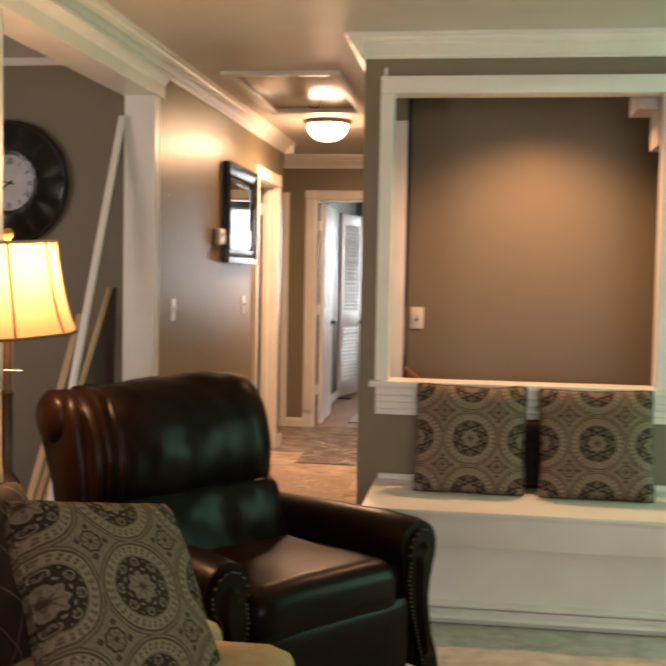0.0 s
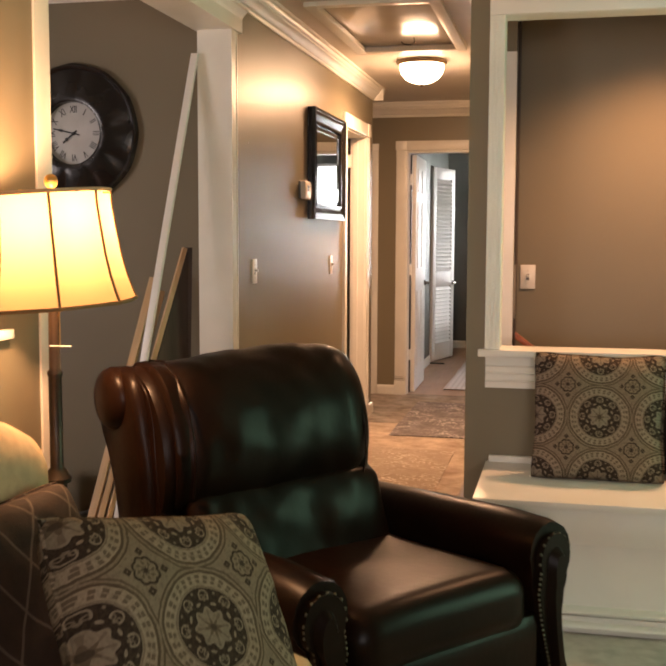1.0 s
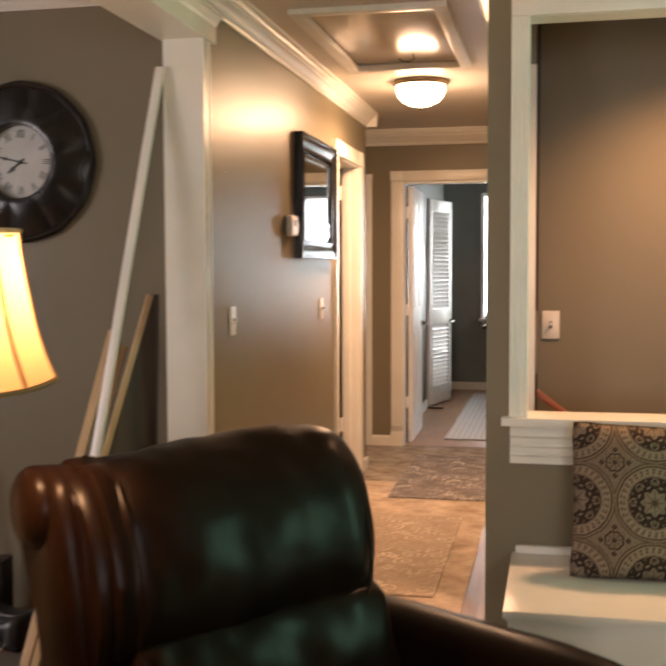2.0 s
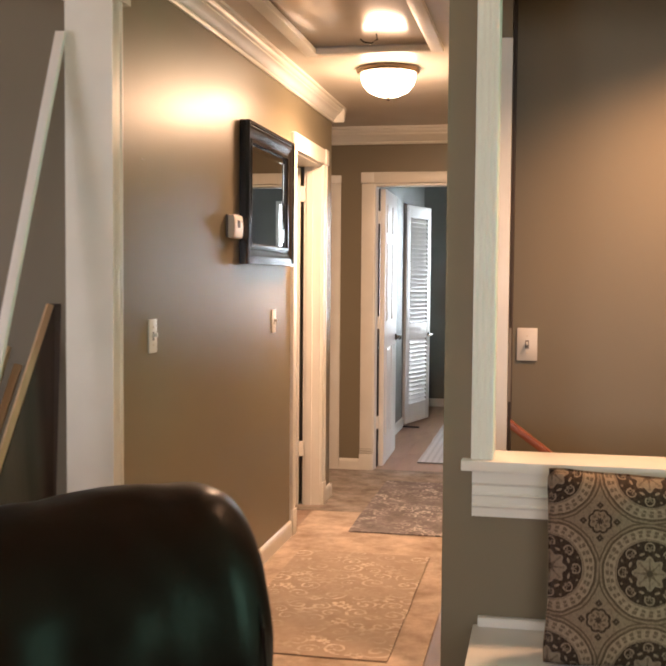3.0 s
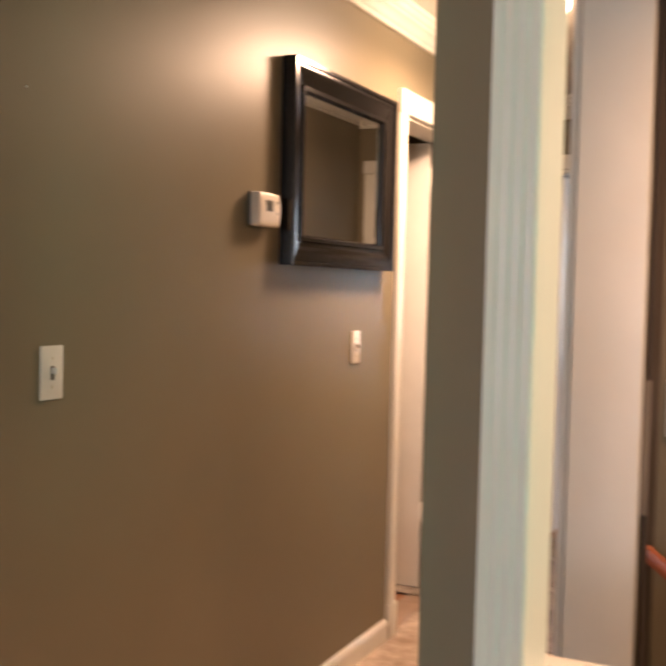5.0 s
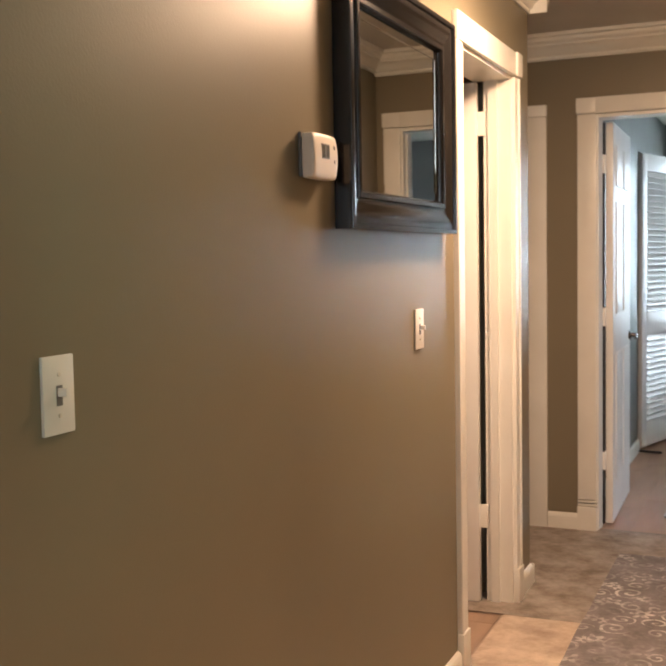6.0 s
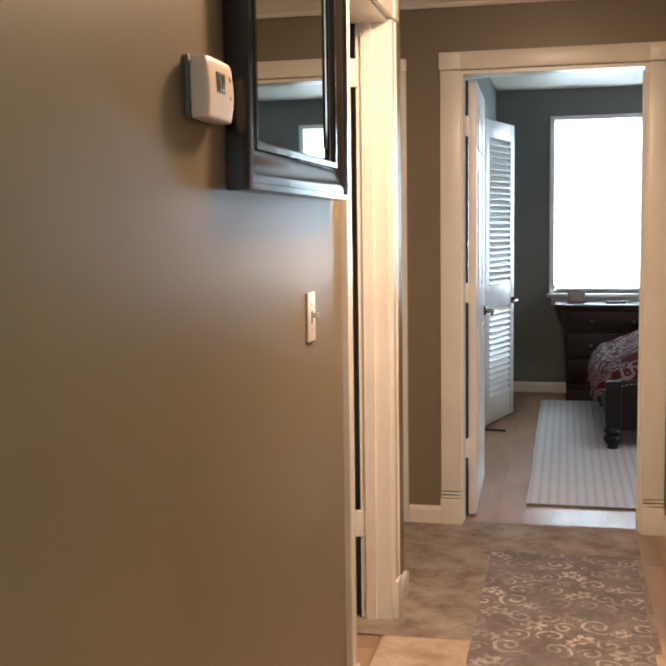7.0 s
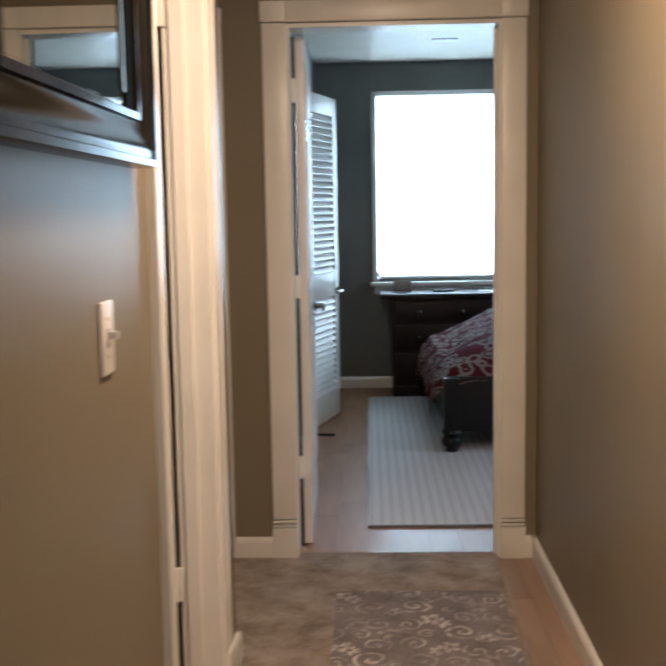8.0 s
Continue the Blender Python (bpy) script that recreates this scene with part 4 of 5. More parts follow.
def crease(p, k=0.010, f=6.0, s=0.0):
    return k * noise.noise(Vector((p.x * f + s, p.y * f, p.z * f * 0.6)))


def padded(profile, stations, wrinkle=0.0, f=6.0, s=0.0, cuts=4, pleat=0.0):
    """Padded upholstery: a closed outline of (back to front, up) corners, rounded and drawn across the chair.
    stations: across, inset, shift back, shift up."""
    pts = [Vector(p) for p in profile]
    n = len(pts)
    fine = []
    for k in range(n):
        p0, p1, p2, p3 = pts[k - 1], pts[k], pts[(k + 1) % n], pts[(k + 2) % n]
        for q in range(cuts):
            t = q / cuts
            fine.append(0.5 * (2 * p1 + (p2 - p0) * t + (2 * p0 - 5 * p1 + 4 * p2 - p3) * t * t + (3 * p1 - p0 - 3 * p2 + p3) * t ** 3))
    mid = sum(fine, Vector((0, 0))) / len(fine)
    bm = bmesh.new()
    rings = []
    for x, inset, dy, dz in stations:
        ring = []
        for p in fine:
            d = p - mid
            c = mid + d * max(0.05, 1 - inset / d.length) + Vector((dy, dz))
            w = crease(Vector((x, c.x, c.y)), wrinkle, f, s) + crease(Vector((x, c.x, c.y)), wrinkle * 0.4, f * 2.7, s + 4)
            w += pleat * math.sin(c.y * 75 + c.x * 60 + 9 * x) * max(0.0, c.y - 0.80) * 5
            out = d.normalized() * w
            ring.append(bm.verts.new((x + 0.4 * w, c.x + out.x, c.y + out.y)))
        rings.append(ring)
    m = len(fine)
    for a, b in zip(rings, rings[1:]):
        for k in range(m):
            bm.faces.new((a[k], a[(k + 1) % m], b[(k + 1) % m], b[k]))
    bm.faces.new(rings[0])
    bm.faces.new(rings[-1][::-1])
    return bm


def spread(x0, x1, edge, inset, n=22, soft_end=1.0):
    """Stations from x0 to x1 whose outline draws in over the last stretch at both ends, more at x0 if soft_end is over 1."""
    rows = []
    for k in range(n + 1):
        u = 0.5 - 0.5 * math.cos(math.pi * k / n)
        x = x0 + (x1 - x0) * u
        k0 = soft_end if x - x0 < x1 - x else 1.0
        e = max(0.0, 1 - min(x - x0, x1 - x) / (edge * k0))
        rows.append((x, inset * k0 * (1 - math.sqrt(max(0.0, 1 - e * e))), 0, 0))
    return rows


UPPER = [(-0.185, 0.642), (-0.172, 0.72), (-0.180, 0.80), (-0.210, 0.885), (-0.262, 0.953), (-0.33, 0.988), (-0.40, 0.985), (-0.465, 0.955), (-0.508, 0.89),
         (-0.515, 0.80), (-0.48, 0.70), (-0.40, 0.625), (-0.29, 0.598), (-0.215, 0.605)]
LOWER = [(-0.205, 0.655), (-0.176, 0.63), (-0.150, 0.56), (-0.128, 0.48), (-0.115, 0.41), (-0.15, 0.37), (-0.28, 0.36), (-0.37, 0.44), (-0.42, 0.56), (-0.37, 0.65), (-0.28, 0.685)]
SIDE = [(-0.245, 0.40), (-0.262, 0.52), (-0.285, 0.64), (-0.305, 0.76), (-0.325, 0.86), (-0.365, 0.935), (-0.43, 0.962), (-0.495, 0.945), (-0.54, 0.89), (-0.545, 0.81),
        (-0.515, 0.74), (-0.470, 0.62), (-0.43, 0.50), (-0.40, 0.40), (-0.32, 0.34)]
part("upper_back", padded(UPPER, [(x, a, b, 0.022 * (0.41 - x) / 0.645) for x, a, b, c in spread(-0.235, 0.410, 0.060, 0.036, 44, 1.9)], 0.012, 6.5, 2.0, cuts=6), LEATHER, chair)
part("lower_back", padded(LOWER, spread(-0.255, 0.410, 0.06, 0.030, 44, 1.4), 0.012, 7.0, 6.0, cuts=6), LEATHER, chair)
part("back_shell", soft_box(0.56, 0.07, 0.56, 0.03, 8), LEATHER, chair, m=pose(0.085, -0.470, 0.62, 16, 0, 0))
MID = 0.0875
for sx in (-1, 1):
    # pleated boxing, plain strip and rolled ear, each set a little behind the one before
    low, slim = (0.0, 1.0) if sx > 0 else (0.050, 0.87)
    part("boxing", padded([(y - 0.016, z - 0.004 - 0.4 * low) for y, z in UPPER], [(MID + sx * x * slim, a, 0, 0) for x, a in ((0.285, 0.010), (0.298, 0.004), (0.322, 0.003), (0.342, 0.004), (0.350, 0.012))],
                          0.006, 10.0, 3.0, cuts=6, pleat=0.007), LEATHER, chair)
    part("boxing", padded([(y - 0.042, z - 0.018 - 0.7 * low) for y, z in UPPER], [(MID + sx * x * slim, a, 0, 0) for x, a in ((0.320, 0.004), (0.336, -0.006), (0.360, -0.002), (0.374, 0.008))], 0.004, 7.0, 8.0), LEATHER, chair)
    part("side_post", padded([(y + 0.05, z - low) for y, z in SIDE], [(MID + sx * x * slim, a, 0, 0) for x, a in ((0.29, 0.016), (0.31, 0.006), (0.36, 0.006), (0.376, 0.018))], 0.003, 5.0, 1.0), LEATHER, chair)
    ear = part("wing", padded([(y + 0.012, z + 0.010 - low) for y, z in SIDE], [(MID + sx * x * slim, a, 0, 0) for x, a in ((0.345, 0.006), (0.36, -0.002), (0.378, -0.002), (0.392, 0.006), (0.402, 0.018), (0.406, 0.034))], 0.003, 5.0, 1.0), LEATHER, chair)
    part("ear_roll", padded([(-0.450 + 0.082 * math.cos(radians(k * 30)), 0.885 - low + 0.086 * math.sin(radians(k * 30))) for k in range(12)],
                            [(MID + sx * x * slim, a, 0, 0) for x, a in ((0.355, 0.012), (0.375, 0.0), (0.405, 0.0), (0.420, 0.010), (0.430, 0.026), (0.436, 0.046))], 0.003, 6.0), LEATHER, ear)
    for x, dy, dz in ((0.312, 0.002, 0.004 - 0.4 * low), (0.346, -0.030, -0.012 - 0.8 * low)):
        part("welt", tube([(MID + sx * x * slim, y + dy, z + dz) for y, z in UPPER[0:9]], 0.0030, 6), LEATHER, chair)
part("seat_cushion", soft_box(0.62, 0.66, 0.18, 0.07, 26, lambda p: Vector((p.x, p.y, p.z + crease(p, 0.008, 3) + 0.015 * (1 - (p.x / 0.31) ** 2)))), LEATHER, chair, m=pose(0, 0.04, 0.355, 1, 0, 0))
part("front_panel", soft_box(0.70, 0.07, 0.28, 0.03, 6), LEATHER, chair, m=pose(0, 0.325, 0.19))
part("base", boxes((-0.40, 0.40, -0.42, 0.31, 0.08, 0.30), bevel=0.02), LEATHER, chair)


def arm_outline(k=1.0):
    """Rolled arm seen from the front: (across, up)."""
    pts = [(0.040, 0.06), (0.028, 0.12), (0.000, 0.19), (-0.030, 0.27), (-0.046, 0.33), (-0.058, 0.39)]
    cx, cz, r = 0.018, 0.478, 0.085 * k
    for i in range(13):
        a = radians(205 - i * 22)
        pts.append((cx + r * math.cos(a), cz + r * math.sin(a)))
    pts += [(0.045, 0.37), (0.030, 0.33), (0.040, 0.27), (0.072, 0.19), (0.106, 0.12), (0.122, 0.06)]
    return pts


def arm_body(sx):
    bm = bmesh.new()
    outline = arm_outline()
    rings = []
    for y, dz, g in ((-0.40, -0.02, 0.9), (-0.2, -0.012, 0.98), (0.0, -0.005, 1.0), (0.2, 0.004, 1.02), (0.33, 0.0, 1.0), (0.36, -0.004, 0.95)):
        ring = []
        for a, b in outline:
            w = crease(Vector((a * 2, y, b)), 0.008, 5, sx)
            ring.append(bm.verts.new((sx * a * g + w, y, b + dz * max(0, (b - 0.1) / 0.4) + w)))
        rings.append(ring)
    n = len(outline)
    for p, q in zip(rings, rings[1:]):
        for i in range(n):
            bm.faces.new((p[i], p[(i + 1) % n], q[(i + 1) % n], q[i]))
    bm.faces.new(rings[0])
    bm.faces.new(rings[-1])
    return bm


nail_bm = lathe([(0.0048, 0), (0.0042, 0.002), (0.0026, 0.0035), (0, 0.004)], 8)
nail_ob = link_mesh("nailhead", nail_bm, NAIL, True)
NAIL_MESH = nail_ob.data
bpy.data.objects.remove(nail_ob)
for sx in (-1, 1):
    arm = part("arm", arm_body(sx), LEATHER, chair, m=pose(0.366 if sx > 0 else -0.384, -0.035 if sx > 0 else -0.015, 0))
    # scrolled front panel
    bm = bmesh.new()
    fr, bk = [], []
    for a, b in arm_outline(0.86):
        fr.append(bm.verts.new((sx * a * 0.82 + sx * 0.002, 0.378, (b - 0.1) * 0.97 + 0.095)))
        bk.append(bm.verts.new((sx * a * 0.95, 0.350, b - 0.015)))
    n = len(fr)
    for i in range(n):
        bm.faces.new((bk[i], bk[(i + 1) % n], fr[(i + 1) % n], fr[i]))
    bm.faces.new(fr)
    panel = part("arm_front", bm, LEATHER, arm)
    bm = bmesh.new()
    fr, bk = [], []
    for a, b in arm_outline(0.86):
        fr.append(bm.verts.new((sx * ((a - 0.02) * 0.30 + 0.018), 0.398, (b - 0.3) * 0.72 + 0.30)))
        bk.append(bm.verts.new((sx * ((a - 0.02) * 0.52 + 0.018), 0.374, (b - 0.3) * 0.82 + 0.295)))
    for i in range(n):
        bm.faces.new((bk[i], bk[(i + 1) % n], fr[(i + 1) % n], fr[i]))
    bm.faces.new(fr)
    part("arm_front_pad", bm, LEATHER, arm)
    pts = [Vector((sx * a * 0.84, 0.374, (b - 0.1) * 0.97 + 0.095)) for a, b in arm_outline(0.86)]
    for p, q in zip(pts, pts[1:]):
        steps = max(1, int((q - p).length / 0.0135))
        for i in range(steps):
            ob = new("nailhead", NAIL_MESH)
            ob.parent = arm
            ob.matrix_basis = Matrix.Translation(p.lerp(q, i / steps)) @ pose(0, 0, 0, -90, 0, 0)
    part("side_panel", soft_box(0.03, 0.70, 0.34, 0.014, 6), LEATHER, arm, m=pose(sx * 0.026, -0.01, 0.26))
for sx in (-1, 1):
    for y in (-0.33, 0.33):
        part("foot", lathe([(0.0, 0), (0.022, 0), (0.032, 0.02), (0.034, 0.045), (0.024, 0.07), (0.028, 0.10), (0.0, 0.10)], 16), BLACKWOOD, chair, m=pose(sx * 0.34, y - 0.03, 0))

# ---- floor lamp ----
fl = thing("floor_lamp", "lit bronze floor lamp with a cream ribbed bell shade", "floor lamp", pose(0.219, 2.535, 0.008))
part("base", lathe([(0, 0), (0.14, 0), (0.145, 0.012), (0.12, 0.03), (0.05, 0.045), (0.022, 0.07), (0.018, 0.10), (0, 0.10)], 32), BRONZE, fl)
part("pole", lathe([(0.016, 0.08), (0.016, 0.66), (0.018, 0.690), (0.024, 0.700), (0.024, 0.716), (0.034, 0.722), (0.035, 0.732), (0.028, 0.740), (0.022, 0.750), (0.016, 0.758), (0.016, 0.98), (0.0185, 0.985), (0.0185, 0.992), (0.014, 0.998), (0.013, 1.17), (0.006, 1.18)], 20), BRONZE, fl)
PROFILE = [(0.194, 1.155), (0.184, 1.185), (0.174, 1.22), (0.165, 1.27), (0.158, 1.33), (0.153, 1.385), (0.153, 1.42)]


def panelled(a):
    """Eight slightly hollow panels."""
    q = (a * 8 / (2 * math.pi)) % 1.0
    return 1.0 - 0.045 * math.sin(math.pi * q)


bm = lathe(PROFILE, 64, lobes=panelled)
bmesh.ops.delete(bm, geom=[f for f in bm.faces if len(f.verts) > 4], context="FACES_ONLY")
shade = part("shade", bm, SHADE, fl, "lit cream fabric panels", Matrix.Translation((0, 0, 1.2)) @ Matrix.Rotation(radians(4), 4, (0.51, -0.86, 0)) @ Matrix.Translation((0, 0, -1.2)) @ pose(0, 0, 0, 0, 0, -14))
RIB = mat("brown_shade_braid", (0.20, 0.12, 0.05), 0.8)
for k in range(8):
    a = 2 * math.pi * k / 8
    part("rib", tube([(r * 1.004 * math.cos(a), r * 1.004 * math.sin(a), z) for r, z in PROFILE], 0.0035, 6), RIB, shade)
for r, z in ((0.194, 1.155), (0.153, 1.42)):
    ring = [((r + 0.001) * panelled(2 * math.pi * k / 64) * math.cos(2 * math.pi * k / 64), (r + 0.001) * panelled(2 * math.pi * k / 64) * math.sin(2 * math.pi * k / 64), z) for k in range(65)]
    part("hem", tube(ring, 0.005, 6), RIB if z < 1.3 else BEIGE, shade)
part("harp", tube([(0.05 * math.sin(radians(t)) + 0.0, 0, 1.30 - 0.13 * math.cos(radians(t))) for t in range(0, 181, 15)] + [(-0.05 * math.sin(radians(t)), 0, 1.30 + 0.13 * math.cos(radians(t))) for t in range(15, 181, 15)], 0.003, 6), BRASS, fl)
part("spider", boxes((-0.148, 0.148, -0.002, 0.002, 1.418, 1.422), (-0.002, 0.002, -0.148, 0.148, 1.4175, 1.4215)), BRASS, fl, smooth=False)
part("finial", lathe([(0, 1.422), (0.008, 1.424), (0.009, 1.432), (0.014, 1.437), (0.0165, 1.447), (0.014, 1.457), (0.007, 1.463), (0, 1.465)], 20), BRASS, fl, "amber ball finial")
part("socket", lathe([(0, 1.17), (0.016, 1.17), (0.018, 1.19), (0.016, 1.23), (0, 1.23)], 16), BRASS, fl)
part("pull_chain", tube([(0.03, -0.03, 1.18), (0.032, -0.032, 1.12), (0.032, -0.032, 1.06)], 0.0013, 5), BRASS, fl)
part("pull_bar", tube([(0.005, -0.032, 1.058), (0.06, -0.032, 1.058)], 0.002, 5), PLASTIC, fl)
solo("outlet_box", boxes((0.0, 0.02, 2.62, 2.70, 1.06, 1.085), bevel=0.003), PLASTIC, "small white box on the wall behind the lamp", "outlet")

# ---- sofa with cushions ----
sofa = thing("sofa", "beige chenille sofa along the living room wall", "sofa")
part("base", boxes((0.05, 1.06, -0.35, 2.24, 0.06, 0.30), bevel=0.02), BEIGE, sofa)
for y in (0.35, 1.25):
    part("seat_cushion", soft_box(0.88, 0.90, 0.17, 0.06, 12, None, (0.70, y, 0.385)), BEIGE, sofa)
part("seat_cushion", soft_box(0.88, 0.50, 0.17, 0.06, 12, None, (0.70, 1.98, 0.355)), BEIGE, sofa)
part("back_frame", soft_box(0.20, 2.6, 0.78, 0.08, 10, None, (0.13, 0.96, 0.44)), BEIGE, sofa)
for y in (0.1, 0.95, 1.85):
    part("back_cushion", soft_box(0.22, 0.86, 0.52, 0.10, 12, lambda p: Vector((p.x, p.y, p.z - 0.10 * abs(p.y / 0.43) ** 3 * (p.z > 0))), (0.20, y + 0.12, 0.70)), BEIGE, sofa)
for y in (-0.38, 2.27):
    part("arm", soft_box(0.86, 0.16, 0.405, 0.07, 10, None, (0.50, y, 0.262)), BEIGE, sofa)
for x in (0.12, 0.9):
    for y in (-0.3, 2.25):
        part("foot", lathe([(0, 0), (0.03, 0), (0.03, 0.06), (0, 0.06)], 14), BLACKWOOD, sofa, m=pose(x, y, 0))
throw_pillow(pose(0.743, 1.956, 0.612, -35, 10.0, 60.1) @ pose(0.016, 0, -0.01), MEDALLION, "brown and cream medallion throw pillow on the sofa", 0.49, 8.0, d=0.18, cut=(0.0, -0.010))
throw_pillow(pose(0.40, 2.03, 0.595, -28, 0, 76), QUILT, "dark brown diamond quilted throw pillow on the sofa", 0.46, 12.0, "quilted pillows")

# ---- clock ----
clock = thing("wall_clock", "round black-rimmed wall clock with an ivory dial and roman numerals", "clock", pose(-0.800, 4.72, 1.792, 90, 0, 0))


def facet(a):
    q = (a * 12 / (2 * math.pi)) % 1.0
    return 1.0 - 0.012 * math.sin(math.pi * q)


part("rim", lathe([(0.0, 0.0), (0.298, 0.0), (0.316, 0.012), (0.317, 0.022), (0.306, 0.032), (0.292, 0.026), (0.285, 0.012), (0.0, 0.012)], 96, lobes=facet), CLOCKRIM, clock)
dish = lathe([(0.300, 0.022), (0.275, 0.031), (0.245, 0.041), (0.210, 0.050), (0.175, 0.056), (0.152, 0.057), (0.143, 0.053), (0.140, 0.013)], 120)
bmesh.ops.delete(dish, geom=[f for f in dish.faces if len(f.verts) > 4], context="FACES_ONLY")
for v in dish.verts:
    # ten soft folds from the rim inwards
    rad, q = math.hypot(v.co.x, v.co.y), (math.atan2(v.co.y, v.co.x) * 10 / (2 * math.pi)) % 1.0
    v.co.z -= 0.014 * abs(2 * q - 1) ** 3 * max(0, 1 - abs(rad - 0.24) / 0.07)
part("dish", dish, CLOCKRIM, clock, m=pose(0, 0, 0, 0, 0, 8))
part("dial", lathe([(0.0, 0.017), (0.144, 0.017), (0.144, 0.020), (0.0, 0.020)], 48), CLOCKFACE, clock)
for h, word in enumerate(("XII", "I", "II", "III", "IIII", "V", "VI", "VII", "VIII", "IX", "X", "XI")):
    cu = bpy.data.curves.new("numeral", "FONT")
    cu.body, cu.size, cu.extrude, cu.align_x, cu.align_y = word, 0.040, 0.0006, "CENTER", "CENTER"
    ob = new("numeral", cu)
    me = bpy.data.meshes.new_from_object(ob)
    bpy.data.objects.remove(ob)
    me.materials.append(INK)
    ob = new("numeral", me)
    ob.parent = clock
    a = radians(90 - 30 * h)
    ob.matrix_basis = pose(0.108 * math.cos(a), 0.108 * math.sin(a), 0.021, 0, 0, -30 * h) @ Matrix.Diagonal((0.75, 1.15, 1, 1))
for length, w, deg, tail in ((0.068, 0.008, 232, 0.02), (0.103, 0.006, 283, 0.03)):
    part("hand", boxes((-w / 2, w / 2, -tail, length, 0.023, 0.0245), (-w, w, length * 0.55, length * 0.72, 0.023, 0.0247)), INK, clock, m=pose(0, 0, 0.0005 * length * 10, 0, 0, -deg), smooth=False)
part("hub", lathe([(0, 0.021), (0.008, 0.021), (0.006, 0.028), (0, 0.029)], 14), INK, clock)


# ---- leaning boards and clutter in the clock room ----
def lean_board(foot, head, w, d, material, label, roll=0):
    a, b = Vector(foot), Vector(head)
    m = Matrix.Translation(a) @ (b - a).to_track_quat("Z", "Y").to_matrix().to_4x4() @ pose(0, 0, 0, 0, 0, roll)
    return solo("trim_board", boxes((-w / 2, w / 2, -d / 2, d / 2, 0, (b - a).length), bevel=0.002), material, label, "board", m, "leaning boards")


lean_board((-0.375, 4.108, 0.012), (-0.148, 4.53, 2.10), 0.033, 0.014, TRIM, "long white painted trim board leaning at the opening", 20)
lean_board((-0.512, 4.125, 0.012), (-0.378, 4.60, 1.14), 0.034, 0.018, PINE, "short raw pine board leaning at the opening", 15)
# dark panel cut to the outline of the pine board's shaded side and shadow
corners = [(-0.435, 4.15, 0.012), (-0.215, 4.55, 0.012), (-0.228, 4.665, 1.275), (-0.244, 4.655, 1.275)]
bm = bmesh.new()
faces = [[bm.verts.new(Vector(c) + Vector((0.012, -0.006, 0)) * k) for c in corners] for k in (-1, 1)]
for k in range(4):
    bm.faces.new((faces[0][k], faces[0][(k + 1) % 4], faces[1][(k + 1) % 4], faces[1][k]))
bm.faces.new(faces[0])
bm.faces.new(faces[1][::-1])
wide = solo("trim_board", bm, BOARD_SHADOW, "dark tapered panel standing for the shadow and shaded side of a raw pine board", "board", group="leaning boards", smooth=False)
part("edge_strip", tube([(-0.442, 4.135, 0.018), (-0.246, 4.642, 1.272)], 0.014, 4), PINE, wide, "raw pine edge", smooth=False)
lean_board((-0.472, 4.115, 0.012), (-0.345, 4.62, 1.08), 0.026, 0.014, PINE, "short raw pine board leaning at the opening", 25)
bm = bmesh.new()
rows = []
for i in range(15):
    row = []
    for j in range(7):
        px, py = -0.68 + 0.36 * i / 14, 4.035 + 0.21 * j / 6
        lift = 0.016 * max(0.0, abs(i / 7 - 1) - 0.45) + 0.005 * noise.noise(Vector((px * 14, py * 14, 2))) + 0.006
        row.append(bm.verts.new((px + 0.02 * math.sin(py * 30), py + 0.012 * math.sin(px * 21), max(0.003, lift))))
    rows.append(row)
for i in range(14):
    for j in range(6):
        bm.faces.new((rows[i][j], rows[i + 1][j], rows[i + 1][j + 1], rows[i][j + 1]))
bmesh.ops.solidify(bm, geom=bm.faces[:], thickness=0.005)
solo("cardboard_sheet", bm, CARD, "creased grey cardboard sheet under the leaning boards", "cardboard")


def slump(p):
    # soft bag, sunk between its ends
    q = p * 9
    return Vector((p.x + 0.016 * noise.noise(q), p.y + 0.016 * noise.noise(q + Vector((5, 0, 0))), p.z + (0.022 * noise.noise(q + Vector((0, 5, 0))) - 0.02 * math.cos(p.x * 14) if p.z > -0.03 else 0.0)))


bag = thing("tool_bag", "black nylon tool bag slumped on the wood floor", "bag", pose(-0.735, 4.36, 0.062, 0, 0, -14))
part("body", soft_box(0.34, 0.20, 0.12, 0.035, 18, slump), DARKPL, bag)
part("zip", tube([(-0.15, -0.02, 0.052), (-0.05, -0.03, 0.045), (0.05, -0.025, 0.048), (0.15, -0.02, 0.056)], 0.004, 6), GREYPL, bag, "grey zip")
part("strap", tube([(-0.10, -0.095, -0.01), (-0.08, -0.125, 0.03), (0.0, -0.135, 0.045), (0.08, -0.125, 0.02), (0.10, -0.098, -0.02)], 0.009, 8), DARKPL, bag)
spk = thing("loudspeaker", "small black loudspeaker standing by the wall", "loudspeaker", pose(-0.875, 4.56, 0, 0, 0, 8))
part("cabinet", boxes((-0.055, 0.055, -0.06, 0.06, 0.0, 0.25), bevel=0.010), DARKPL, spk)
part("cone", lathe([(0, 0.006), (0.018, 0.008), (0.036, 0.002), (0.040, 0.006), (0.044, 0.0)], 24), GREYPL, spk, m=pose(0, -0.06, 0.10, 90, 0, 0))
solo("white_cable", tube([(-0.86, 4.49, 0.12), (-0.85, 4.43, 0.125), (-0.845, 4.30, 0.11), (-0.80, 4.22, 0.06), (-0.775, 4.20, 0.012), (-0.72, 4.205, 0.006), (-0.66, 4.235, 0.02), (-0.645, 4.245, 0.07), (-0.665, 4.26, 0.09)], 0.004, 8), PLASTIC, "thin white cable trailing over the black bag", "cable")
